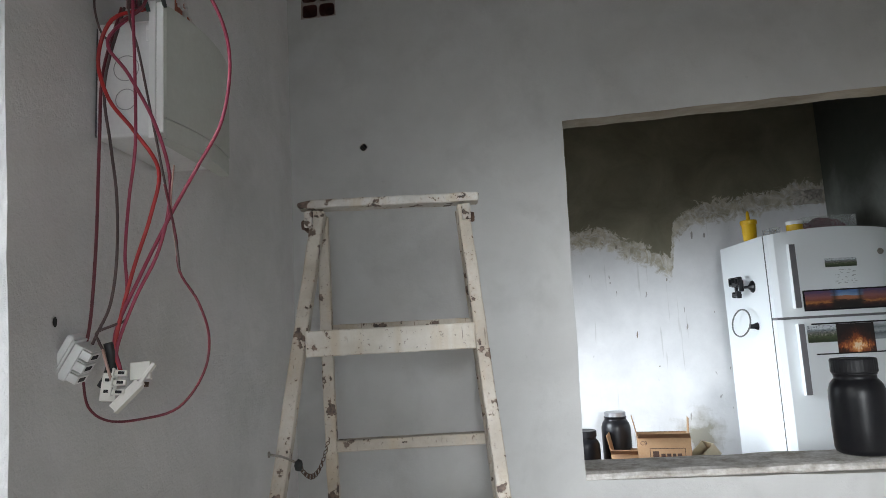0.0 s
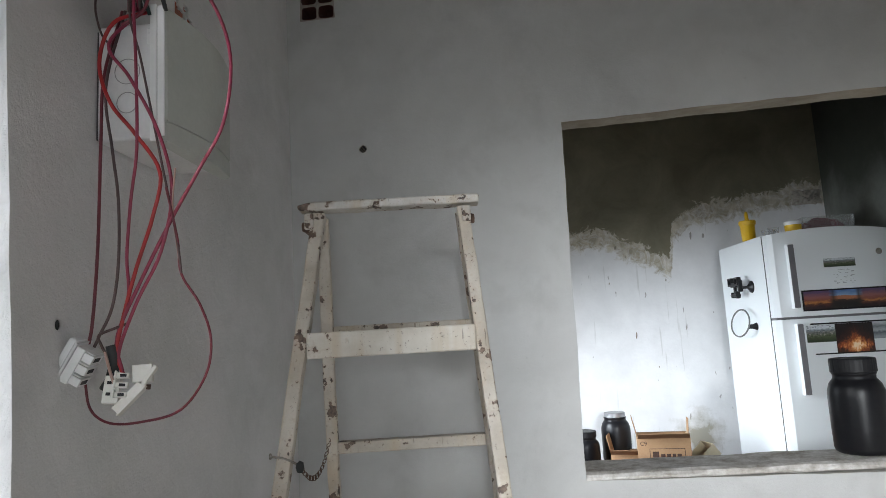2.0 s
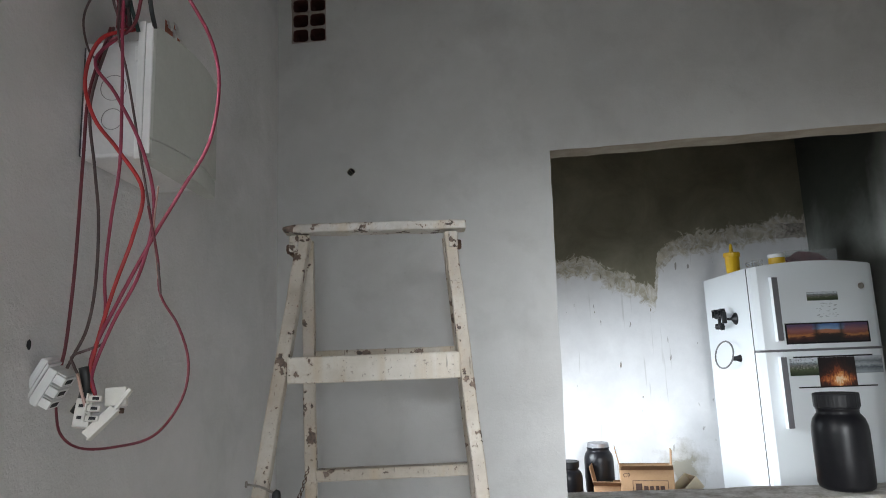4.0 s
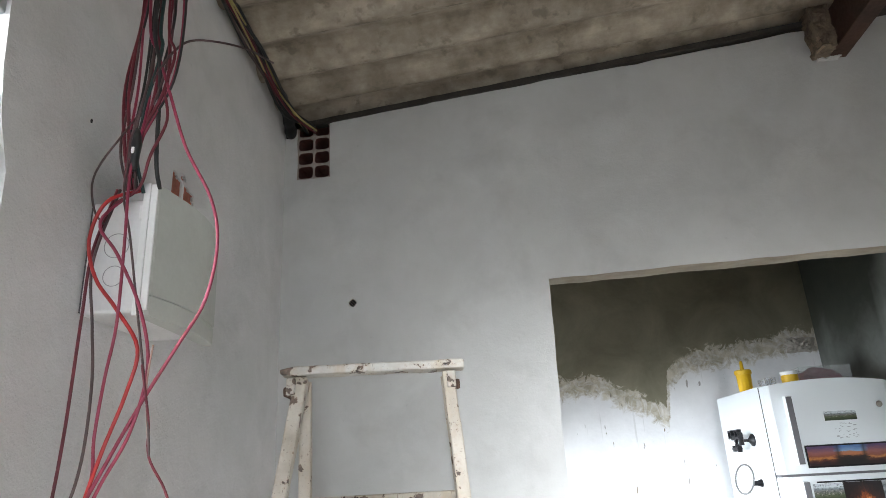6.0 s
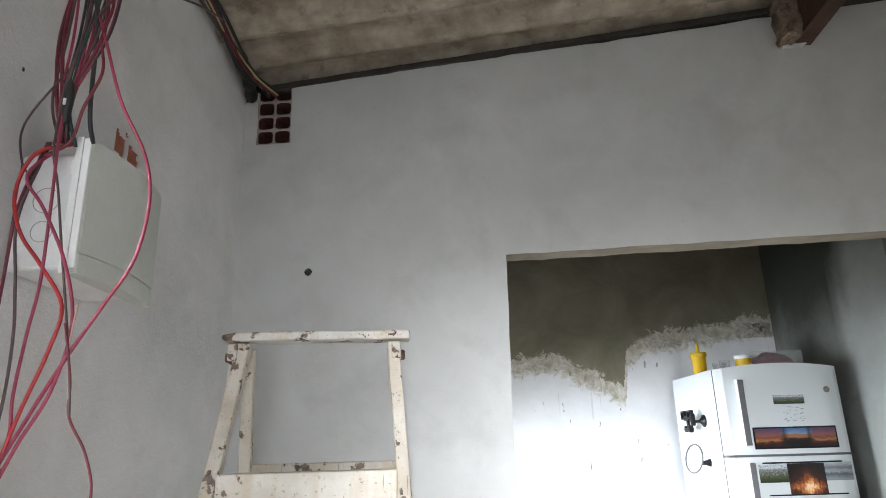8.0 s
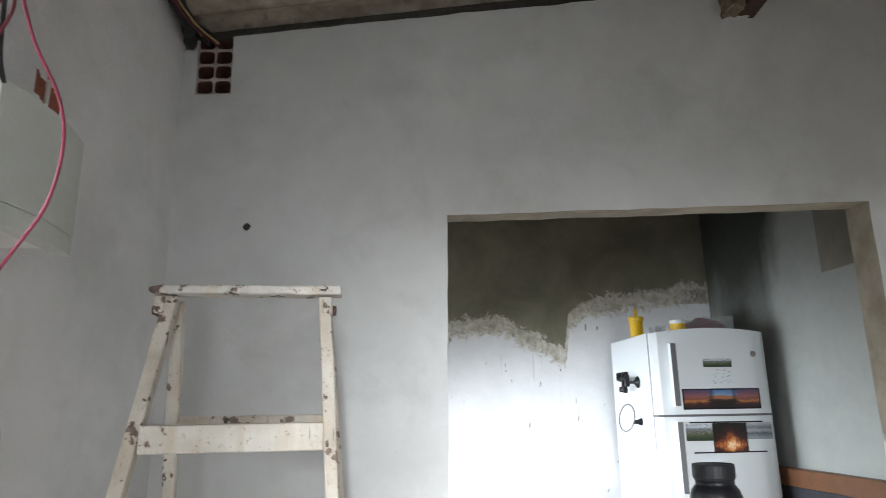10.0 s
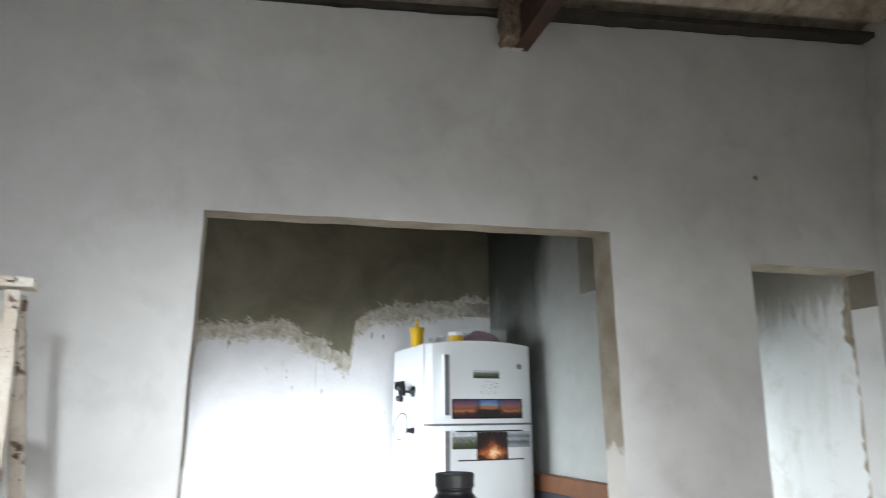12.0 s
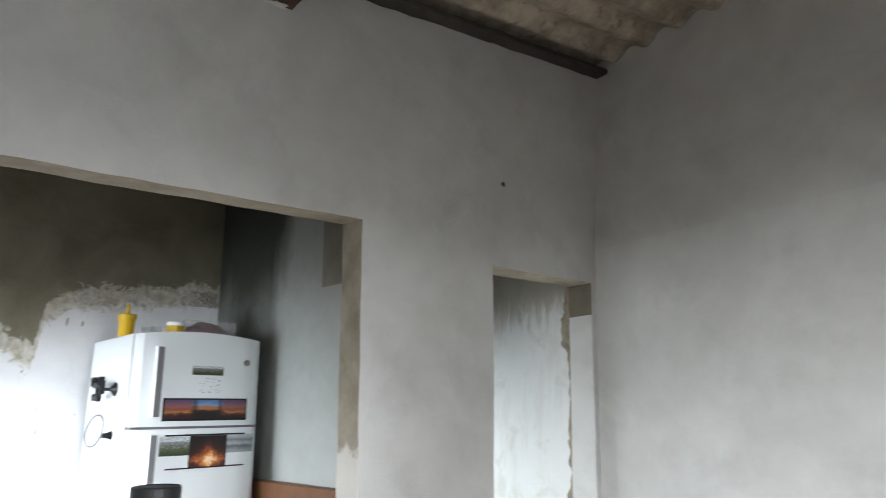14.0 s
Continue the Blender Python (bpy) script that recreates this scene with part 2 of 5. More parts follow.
def chipped_paint(name, amount, paint_a, paint_b):
    """Old white paint on wood: clean stretches, clusters of chips, hairline scratches and yellowed runs."""
    m, t, p = nodes_of(name)
    co = coords(t)
    where = ramp(t, noise_tex(t, co, 5.5, 5, 0.65, 0.4), ((0.38, 0.0), (0.66, 1.0)))
    spots = math_node(t, "ADD", noise_tex(t, co, 36.0, 5, 0.58, 0.1), math_node(t, "MULTIPLY", math_node(t, "SUBTRACT", where, 0.5), 0.26))
    chips = ramp(t, spots, ((0.630 - amount, 0.0), (0.645 - amount, 1.0)))
    halo = ramp(t, spots, ((0.545 - amount, 0.0), (0.62 - amount, 1.0)))
    small = ramp(t, noise_tex(t, co, 150.0, 4, 0.65), ((0.635, 0.0), (0.665, 1.0)))
    along = t.nodes.new("ShaderNodeMapping")
    along.inputs["Scale"].default_value = (1.0, 1.0, 0.10)
    t.links.new(co, along.inputs[0])
    crack = ramp(t, noise_tex(t, along.outputs[0], 120.0, 3, 0.5, 0.3), ((0.68, 0.0), (0.71, 1.0)))
    wear = math_node(t, "MAXIMUM", chips, math_node(t, "MULTIPLY", math_node(t, "MAXIMUM", small, crack), 0.55))
    paint = mix(t, ramp(t, noise_tex(t, co, 9.0, 6, 0.65), ((0.33, 0.0), (0.60, 1.0))), paint_a, paint_b)
    yellow = ramp(t, noise_tex(t, along.outputs[0], 22.0, 4, 0.6), ((0.50, 0.0), (0.68, 1.0)))
    paint = mix(t, math_node(t, "MULTIPLY", yellow, 0.5), paint, (0.52, 0.41, 0.27))
    paint = mix(t, math_node(t, "MULTIPLY", halo, 0.45), paint, (0.45, 0.36, 0.27))
    wood = mix(t, ramp(t, noise_tex(t, co, 70.0, 4), ((0.35, 0.0), (0.65, 1.0))), (0.05, 0.038, 0.03), (0.22, 0.15, 0.115))
    t.links.new(mix(t, wear, paint, wood), p.inputs["Base Color"])
    p.inputs["Roughness"].default_value = 0.55
    h = math_node(t, "SUBTRACT", math_node(t, "MULTIPLY", noise_tex(t, co, 80.0, 5), 0.7), wear)
    bump(t, p, h, 0.7, 0.002)
    return m


M_chip = chipped_paint("chipped_white_paint_on_wood", 0.036, (0.42, 0.365, 0.30), (0.61, 0.565, 0.50))
M_chip_step = chipped_paint("cleaner_white_paint_on_wood", -0.05, (0.54, 0.49, 0.42), (0.69, 0.65, 0.59))
M_chip_top = chipped_paint("worn_through_paint_on_wood", 0.085, (0.44, 0.40, 0.35), (0.68, 0.66, 0.63))


def roof_sheet():
    """Weathered fibre cement seen from below: grey-brown, streaked along the waves."""
    m, t, p = nodes_of("weathered_fibre_cement")
    co = coords(t)
    sm = t.nodes.new("ShaderNodeMapping")
    sm.inputs["Scale"].default_value = (0.35, 2.2, 1.0)
    t.links.new(co, sm.inputs[0])
    streak = noise_tex(t, sm.outputs[0], 3.5, 7, 0.65, 0.3)
    blot = noise_tex(t, co, 10.0, 6, 0.62, 0.1)
    tone = math_node(t, "ADD", math_node(t, "MULTIPLY", streak, 0.45), math_node(t, "MULTIPLY", blot, 0.55))
    col = mix(t, ramp(t, tone, ((0.38, 0.0), (0.50, 0.5), (0.60, 1.0))), (0.205, 0.17, 0.13), (0.49, 0.43, 0.35))
    mould = ramp(t, noise_tex(t, co, 17.0, 4, 0.55, 0.1), ((0.58, 0.0), (0.68, 1.0)))
    col = mix(t, math_node(t, "MULTIPLY", mould, 0.6), col, (0.14, 0.12, 0.095))
    t.links.new(col, p.inputs["Base Color"])
    p.inputs["Roughness"].default_value = 0.9
    bump(t, p, blot, 0.5, 0.004)
    return m


M_roof = roof_sheet()
M_timber = plain("dark_brown_timber", (0.085, 0.038, 0.024), (0.038, 0.019, 0.013), 0.6, 6, 70, 0.002)
M_mortar = plain("rough_mortar", (0.27, 0.21, 0.15), (0.10, 0.075, 0.055), 0.95, 22, 120, 0.006)
M_gap_dark = plain("near_black_gap", (0.022, 0.018, 0.016), (0.012, 0.010, 0.009), 0.95, 20, 120, 0.004)
M_mortar_brick = plain("tan_broken_brick", (0.36, 0.27, 0.19), (0.25, 0.18, 0.13), 0.92, 22, 140, 0.003)
# clay inside the brick cells, darkened to paint the shade in the holes
M_terra_shaded = plain("shaded_terracotta", (0.13, 0.042, 0.034), (0.07, 0.028, 0.024), 0.9, 25, 160, 0.002)
M_terra_bright = plain("fresh_broken_terracotta", (0.40, 0.14, 0.09), (0.26, 0.08, 0.055), 0.9, 25, 160, 0.002)


def enamel():
    m, t, p = nodes_of("white_enamel")
    col = mix(t, noise_tex(t, coords(t), 2.5, 3), (0.76, 0.795, 0.82), (0.79, 0.82, 0.84))
    t.links.new(col, p.inputs["Base Color"])
    p.inputs["Roughness"].default_value = 0.3
    return m


M_fridge = enamel()
M_gasket = plain("grey_gasket", (0.07, 0.075, 0.08), None, 0.6)
M_grey_handle = plain("grey_plastic_handle", (0.17, 0.165, 0.175), (0.13, 0.125, 0.135), 0.4, 8, 100)
M_black = plain("black_plastic", (0.006, 0.006, 0.008), (0.010, 0.010, 0.012), 0.36, 10, 120)
M_black_matt = plain("dull_black_plastic", (0.010, 0.010, 0.012), (0.016, 0.016, 0.018), 0.45, 10, 120)
for m in (M_black, M_black_matt):
    m.node_tree.nodes["Principled BSDF"].inputs["Specular IOR Level"].default_value = 0.28
M_silver = plain("silver_lid", (0.40, 0.40, 0.42), (0.32, 0.32, 0.34), 0.35, 20, 140, 0, 0.7)
M_card = plain("brown_cardboard", (0.38, 0.235, 0.13), (0.31, 0.185, 0.10), 0.85, 10, 130, 0.001)
M_card_in = plain("dark_cardboard_inside", (0.24, 0.145, 0.085), (0.19, 0.11, 0.06), 0.9, 10, 130)
M_print = plain("dark_brown_print", (0.06, 0.03, 0.02), None, 0.8)
M_cream = plain("cream_plastic", (0.66, 0.58, 0.42), (0.58, 0.50, 0.36), 0.45, 12, 120)
M_yellow = plain("yellow_plastic", (0.72, 0.46, 0.015), (0.64, 0.38, 0.012), 0.35, 10, 100)
M_white_pl = plain("white_plastic", (0.88, 0.885, 0.885), (0.82, 0.825, 0.825), 0.4, 14, 150)
# one box plastic: front painted darker as in shade, side and rim lighter
M_box_shaded = plain("shaded_off_white_plastic", (0.60, 0.62, 0.59), (0.53, 0.55, 0.52), 0.5, 7, 120)
M_box_side = plain("greyed_white_plastic", (0.84, 0.84, 0.85), (0.74, 0.74, 0.75), 0.5, 9, 120)
M_knock = plain("grey_moulded_line", (0.40, 0.40, 0.41), (0.33, 0.33, 0.34), 0.5)
M_red_cloth = plain("dark_pink_cloth", (0.24, 0.035, 0.07), (0.14, 0.02, 0.04), 0.9, 14, 90, 0.003)
M_shelf_wood = plain("brown_wooden_board", (0.17, 0.07, 0.028), (0.11, 0.044, 0.019), 0.5, 7, 90, 0.001)
M_dark_panel = plain("dark_slate_front", (0.035, 0.037, 0.045), (0.022, 0.023, 0.03), 0.5, 6, 90)
M_metal = plain("dull_steel", (0.42, 0.40, 0.37), (0.25, 0.22, 0.19), 0.5, 40, 200, 0, 0.8)
M_rust = plain("rusty_steel", (0.16, 0.10, 0.07), (0.09, 0.055, 0.04), 0.75, 40, 200, 0.001, 0.3)
M_alu = plain("grey_aluminium_frame", (0.55, 0.56, 0.58), (0.45, 0.46, 0.48), 0.4, 6, 120, 0, 0.6)
M_red = plain("red_wire_insulation", (0.42, 0.02, 0.02), (0.30, 0.014, 0.018), 0.4, 30, 150)
M_pink = plain("pink_red_wire_insulation", (0.30, 0.035, 0.08), (0.20, 0.018, 0.045), 0.4, 30, 150)
M_maroon = plain("maroon_wire_insulation", (0.16, 0.015, 0.03), (0.10, 0.01, 0.02), 0.45, 30, 150)
M_brown_wire = plain("dirty_brown_wire_insulation", (0.10, 0.06, 0.06), (0.055, 0.035, 0.035), 0.5, 30, 150)
M_black_wire = plain("black_cable_sheath", (0.012, 0.014, 0.015), (0.022, 0.024, 0.024), 0.5, 30, 150)
M_green_wire = plain("dark_green_wire_insulation", (0.015, 0.05, 0.045), (0.01, 0.03, 0.03), 0.5, 30, 150)
M_yellow_wire = plain("pale_yellow_wire_insulation", (0.50, 0.42, 0.17), (0.38, 0.32, 0.13), 0.5, 30, 150)
M_copper = plain("bare_pinkish_wire", (0.50, 0.33, 0.28), (0.40, 0.26, 0.22), 0.45, 30, 150)


def clear_plastic():
    m, t, p = nodes_of("clear_plastic")
    p.inputs["Base Color"].default_value = (0.80, 0.84, 0.86, 1)
    p.inputs["Roughness"].default_value = 0.15
    p.inputs["Alpha"].default_value = 0.15
    return m


M_clear = clear_plastic()


def window_glass():
    m, t, p = nodes_of("window_glass")
    p.inputs["Transmission Weight"].default_value = 1.0
    p.inputs["Roughness"].default_value = 0.0
    p.inputs["IOR"].default_value = 1.05
    return m


M_glass = window_glass()


def picture(name, kind):
    """A printed picture: colours by height, broken up by noise."""
    m, t, p = nodes_of(name)
    co = coords(t, "Generated")
    sep = t.nodes.new("ShaderNodeSeparateXYZ")
    t.links.new(co, sep.inputs[0])
    x, z = sep.outputs[0], sep.outputs[2]
    warp = math_node(t, "MULTIPLY", math_node(t, "SUBTRACT", noise_tex(t, co, 7.0, 6, 0.7), 0.5), 0.45)
    zz = math_node(t, "ADD", z, warp)
    if kind == "sunset":
        side = ramp(t, zz, ((0.12, (0.025, 0.010, 0.012)), (0.27, (0.10, 0.03, 0.02)), (0.36, (0.48, 0.19, 0.05)), (0.46, (0.22, 0.07, 0.04)), (0.66, (0.26, 0.10, 0.10)), (0.92, (0.10, 0.06, 0.13))))
        mid = ramp(t, zz, ((0.25, (0.012, 0.010, 0.010)), (0.44, (0.03, 0.016, 0.012)), (0.52, (0.40, 0.15, 0.07)), (0.66, (0.36, 0.16, 0.09)), (0.70, (0.22, 0.33, 0.50)), (0.95, (0.08, 0.17, 0.38))))
        centre = ramp(t, math_node(t, "ADD", x, math_node(t, "MULTIPLY", warp, 0.3)), ((0.30, 0.0), (0.36, 1.0), (0.66, 1.0), (0.72, 0.0)))
        dark = ramp(t, x, ((0.30, 0.0), (0.35, 0.8), (0.41, 0.0), (0.62, 0.0), (0.66, 0.8), (0.71, 0.0)))
        col = mix(t, dark, mix(t, centre, side, mid), (0.02, 0.014, 0.012))
    elif kind == "fire":
        tall = t.nodes.new("ShaderNodeMapping")
        tall.inputs["Scale"].default_value = (1.0, 1.0, 0.45)
        t.links.new(co, tall.inputs[0])
        d = math_node(t, "ABSOLUTE", math_node(t, "SUBTRACT", x, 0.52), 0.0)
        tongue = math_node(t, "MULTIPLY", math_node(t, "SUBTRACT", noise_tex(t, tall.outputs[0], 13.0, 5, 0.7, 0.8), 0.5), 0.9)
        heat = math_node(t, "ADD", math_node(t, "ADD", math_node(t, "MULTIPLY", d, 0.9), math_node(t, "ABSOLUTE", math_node(t, "SUBTRACT", z, 0.22), 0.0)), tongue)
        col = ramp(t, heat, ((0.06, (0.92, 0.72, 0.50)), (0.17, (0.80, 0.34, 0.10)), (0.32, (0.30, 0.07, 0.02)), (0.50, (0.05, 0.016, 0.012)), (0.8, (0.014, 0.009, 0.009))))
    elif kind == "town":
        soft = math_node(t, "ADD", z, math_node(t, "MULTIPLY", warp, 0.4))
        col = ramp(t, soft, ((0.08, (0.03, 0.045, 0.02)), (0.38, (0.09, 0.11, 0.055)), (0.56, (0.16, 0.16, 0.15)), (0.70, (0.22, 0.25, 0.28)), (0.80, (0.60, 0.64, 0.68))))
        house = ramp(t, noise_tex(t, co, 15.0, 3, 0.6), ((0.55, 0.0), (0.60, 1.0)))
        band = ramp(t, soft, ((0.30, 0.0), (0.42, 0.8), (0.62, 0.7), (0.70, 0.0)))
        col = mix(t, math_node(t, "MULTIPLY", house, band), col, (0.40, 0.365, 0.335))
        col = mix(t, ramp(t, noise_tex(t, co, 12.0, 4), ((0.52, 0.0), (0.60, 0.7))), col, (0.03, 0.035, 0.025))
    else:
        col = ramp(t, zz, ((0.1, (0.30, 0.33, 0.36)), (0.35, (0.10, 0.12, 0.14)), (0.5, (0.40, 0.42, 0.45)), (0.7, (0.16, 0.18, 0.20)), (0.95, (0.55, 0.57, 0.60))))
    t.links.new(col, p.inputs["Base Color"])
    p.inputs["Roughness"].default_value = 0.3
    return m


M_sunset, M_fire = picture("printed_sunset", "sunset"), picture("printed_bonfire", "fire")
M_town, M_grey_photo = picture("printed_town", "town"), picture("printed_grey_view", "grey")


# ---- building helpers ----
def thing(name, m, label, category, group=""):
    ob = new(name)
    ob.empty_display_size = 0.05
    ob.matrix_world = m
    return tagged(ob, label, category, group)


def mesh_of(name, bm, material, smooth=False):
    me = bpy.data.meshes.new(name)
    bmesh.ops.recalc_face_normals(bm, faces=bm.faces)
    for f in bm.faces:
        f.smooth = smooth
    bm.to_mesh(me)
    bm.free()
    for m in (material if isinstance(material, (list, tuple)) else (material,)):
        me.materials.append(m)
    return me


def part(name, bm, material, parent, label="", smooth=False):
    ob = new(name, mesh_of(name, bm, material, smooth))
    ob.parent = parent
    return tagged(ob, label) if label else ob


def structure(name, bm, material, label, category, m=None):
    ob = new(name, mesh_of(name, bm, material))
    if m is not None:
        ob.matrix_world = m
    return tagged(ob, label, category, "", "structure")


def box(x0, x1, y0, y1, z0, z1, bev=0.0, bm=None, seg=2):
    own = bmesh.new()
    bmesh.ops.create_cube(own, size=1.0, matrix=Matrix.LocRotScale(((x0 + x1) / 2, (y0 + y1) / 2, (z0 + z1) / 2), None, (x1 - x0, y1 - y0, z1 - z0)))
    if bev:
        bmesh.ops.bevel(own, geom=own.edges[:], offset=bev, segments=seg, profile=0.5, affect="EDGES")
    return join(bm, own)


def join(bm, own):
    if bm is None:
        return own
    me = bpy.data.meshes.new("joining")
    own.to_mesh(me)
    own.free()
    bm.from_mesh(me)
    bpy.data.meshes.remove(me)
    return bm


def stick(a, b, w, d, bev=0.003, bm=None, cuts=0):
    """A squared stick from a to b; w across, d deep."""
    a, b = Vector(a), Vector(b)
    own = bmesh.new()
    bmesh.ops.create_cube(own, size=1.0, matrix=Matrix.Diagonal((w, d, (b - a).length, 1)))
    bmesh.ops.bevel(own, geom=own.edges[:], offset=bev, segments=2, profile=0.5, affect="EDGES")
    if cuts:
        bmesh.ops.subdivide_edges(own, edges=[e for e in own.edges if e.calc_length() > 0.5 * (b - a).length], cuts=cuts, use_grid_fill=True)
        for v in own.verts:
            v.co += noise.noise_vector(Vector((v.co.x * 6, v.co.y * 6, v.co.z * 22))) * 0.0016 + noise.noise_vector(v.co * 3.1) * 0.002
    z = (b - a).normalized()
    x = Vector((1, 0, 0))
    y = z.cross(x).normalized()
    x = y.cross(z)
    own.transform(Matrix.Translation((a + b) / 2) @ Matrix((x, y, z)).transposed().to_4x4())
    return join(bm, own)


def lathe(profile, seg=40, bm=None, at=(0, 0, 0)):
    """A turned body from (radius, height) pairs."""
    own = bmesh.new()
    rings = []
    for r, z in profile:
        rings.append([own.verts.new((at[0] + r * math.cos(2 * math.pi * i / seg), at[1] + r * math.sin(2 * math.pi * i / seg), at[2] + z)) for i in range(seg)])
    for p, q in zip(rings, rings[1:]):
        for i in range(seg):
            own.faces.new((p[i], p[(i + 1) % seg], q[(i + 1) % seg], q[i]))
    own.faces.new(rings[0][::-1])
    own.faces.new(rings[-1])
    return join(bm, own)


def tube(points, radius, seg=8, bm=None, sub=6):
    """A round wire along a smooth line through the points."""
    pts = [Vector(p) for p in points]
    ext = [pts[0] * 2 - pts[1], *pts, pts[-1] * 2 - pts[-2]]
    line = []
    for i in range(1, len(ext) - 2):
        p0, p1, p2, p3 = ext[i - 1:i + 3]
        for k in range(sub):
            u = k / sub
            line.append(0.5 * (2 * p1 + (p2 - p0) * u + (2 * p0 - 5 * p1 + 4 * p2 - p3) * u * u + (3 * p1 - p0 - 3 * p2 + p3) * u ** 3))
    line.append(pts[-1])
    own = bmesh.new()
    rings, side = [], None
    for i, c in enumerate(line):
        d = (line[min(i + 1, len(line) - 1)] - line[max(i - 1, 0)]).normalized()
        if side is None:
            side = d.orthogonal().normalized()
        side = (side - d * side.dot(d)).normalized()
        up = d.cross(side)
        rings.append([own.verts.new(c + radius * (side * math.cos(2 * math.pi * j / seg) + up * math.sin(2 * math.pi * j / seg))) for j in range(seg)])
    for p, q in zip(rings, rings[1:]):
        for j in range(seg):
            own.faces.new((p[j], p[(j + 1) % seg], q[(j + 1) % seg], q[j]))
    own.faces.new(rings[0][::-1])
    own.faces.new(rings[-1])
    return join(bm, own)


def fine_cuts(marks, step):
    """Positions through all the marks, no further apart than step."""
    marks = sorted(set(marks))
    out = [marks[0]]
    for a, b in zip(marks, marks[1:]):
        n = max(1, math.ceil((b - a) / step))
        out += [a + (b - a) * i / n for i in range(1, n + 1)]
    return out


def wall_sheet(xs, zs, solid, shape, thick, wobble=0.0, reveal=lambda x, z: 1):
    """A wall of given thickness on a grid; solid(x, z) tells where it stands, shape(x, z) moves the grid's points in its plane.
    The room side lies at y = 0, the wall behind it."""
    bm = bmesh.new()
    nx, nz = len(xs), len(zs)
    grid = []
    for y in (0.0, thick):
        rows = []
        for i, x in enumerate(xs):
            col = []
            for j, z in enumerate(zs):
                u, v = shape(x, z, y)
                if wobble:
                    nv = noise.noise_vector(Vector((u * 9, v * 9, y * 3)))
                    u, v = u + nv.x * wobble, v + nv.y * wobble
                col.append(bm.verts.new((u, y, v)))
            rows.append(col)
        grid.append(rows)
    on = [[solid((xs[i] + xs[i + 1]) / 2, (zs[j] + zs[j + 1]) / 2) for j in range(nz - 1)] for i in range(nx - 1)]
    f, b = grid
    for i in range(nx - 1):
        for j in range(nz - 1):
            if not on[i][j]:
                continue
            bm.faces.new((f[i][j], f[i + 1][j], f[i + 1][j + 1], f[i][j + 1]))
            bm.faces.new((b[i][j], b[i][j + 1], b[i + 1][j + 1], b[i + 1][j]))
            for di, dj, p, q in ((-1, 0, (i, j), (i, j + 1)), (1, 0, (i + 1, j), (i + 1, j + 1)), (0, -1, (i, j), (i + 1, j)), (0, 1, (i, j + 1), (i + 1, j + 1))):
                k, l = i + di, j + dj
                if not (0 <= k < nx - 1 and 0 <= l < nz - 1) or not on[k][l]:
                    face = bm.faces.new((f[p[0]][p[1]], f[q[0]][q[1]], b[q[0]][q[1]], b[p[0]][p[1]]))
                    face.material_index = reveal((xs[p[0]] + xs[q[0]]) / 2, (zs[p[1]] + zs[q[1]]) / 2)
    for v in [v for v in bm.verts if not v.link_faces]:
        bm.verts.remove(v)
    return bm


def right_x(z):
    """The right wall leans out, more so above the doorway."""
    return 3.432 + 0.06 * z + 0.067 * max(0.0, z - 2.2)


def roof_z(x):
    return 2.757 + 0.0945 * x


# ---- front wall with the serving hatch and the narrow doorway ----
T = 0.13
HATCH = (0.908, 2.31, 0.978, 2.11)
DOOR = (2.905, 3.52, 0.0, 2.042)
VENT = (0.05, 0.172, 2.548, 2.86)
GAP = (-0.015, 0.028, 2.722, 3.0)
PEEP = ((0.255, 2.071, 0.013), (2.99, 2.398, 0.011))


def front_solid(x, z):
    for a, b, c, d in (HATCH, DOOR, VENT, GAP):
        if a < x < b and c < z < d:
            return False
    return all((x - cx) ** 2 + (z - cz) ** 2 > r * r for cx, cz, r in PEEP)


def front_shape(x, z, y):
    u, v = x, z
    if 1.9 < z < 2.3 and 0.6 < x < 2.6:
        v += 0.018 * (x - 1.45) * (1 - abs(z - 2.11) / 0.2 if abs(z - 2.11) < 0.2 else 0)
    if z >= 2.8:
        v = roof_z(x) + 0.007 * noise.noise(Vector((x * 9, y, 3))) + 0.004 * noise.noise(Vector((x * 31, y, 8)))
    if y > 0 and abs(z - 2.11) < 0.01:
        v += 0.012
    if abs(x - 0.908) < 0.01:
        u += 0.012 * (z - 1.7)
    if abs(x - 3.52) < 0.01:
        u += 0.055 * (z - 2.04)
    if abs(x - 2.905) < 0.01:
        u += 0.03 * (z - 1.7)
    return u, v


peep_x = [cx + k * r for cx, cz, r in PEEP for k in (-1.0, -0.75, -0.35, 0.0, 0.35, 0.75, 1.0)]
peep_z = [cz + k * r for cx, cz, r in PEEP for k in (-1.0, -0.75, -0.35, 0.0, 0.35, 0.75, 1.0)]
fx = fine_cuts([-0.3, 3.9, *HATCH[:2], *DOOR[:2], *VENT[:2], *GAP[:2], *peep_x], 0.07)
fz = fine_cuts([0.0, 2.69, 1.895, *HATCH[2:], DOOR[3], VENT[2], GAP[2], *peep_z], 0.07) + [2.85]
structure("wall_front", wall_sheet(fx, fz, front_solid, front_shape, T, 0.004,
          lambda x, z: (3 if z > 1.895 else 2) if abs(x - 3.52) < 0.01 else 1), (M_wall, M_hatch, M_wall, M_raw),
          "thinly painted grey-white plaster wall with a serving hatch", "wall")

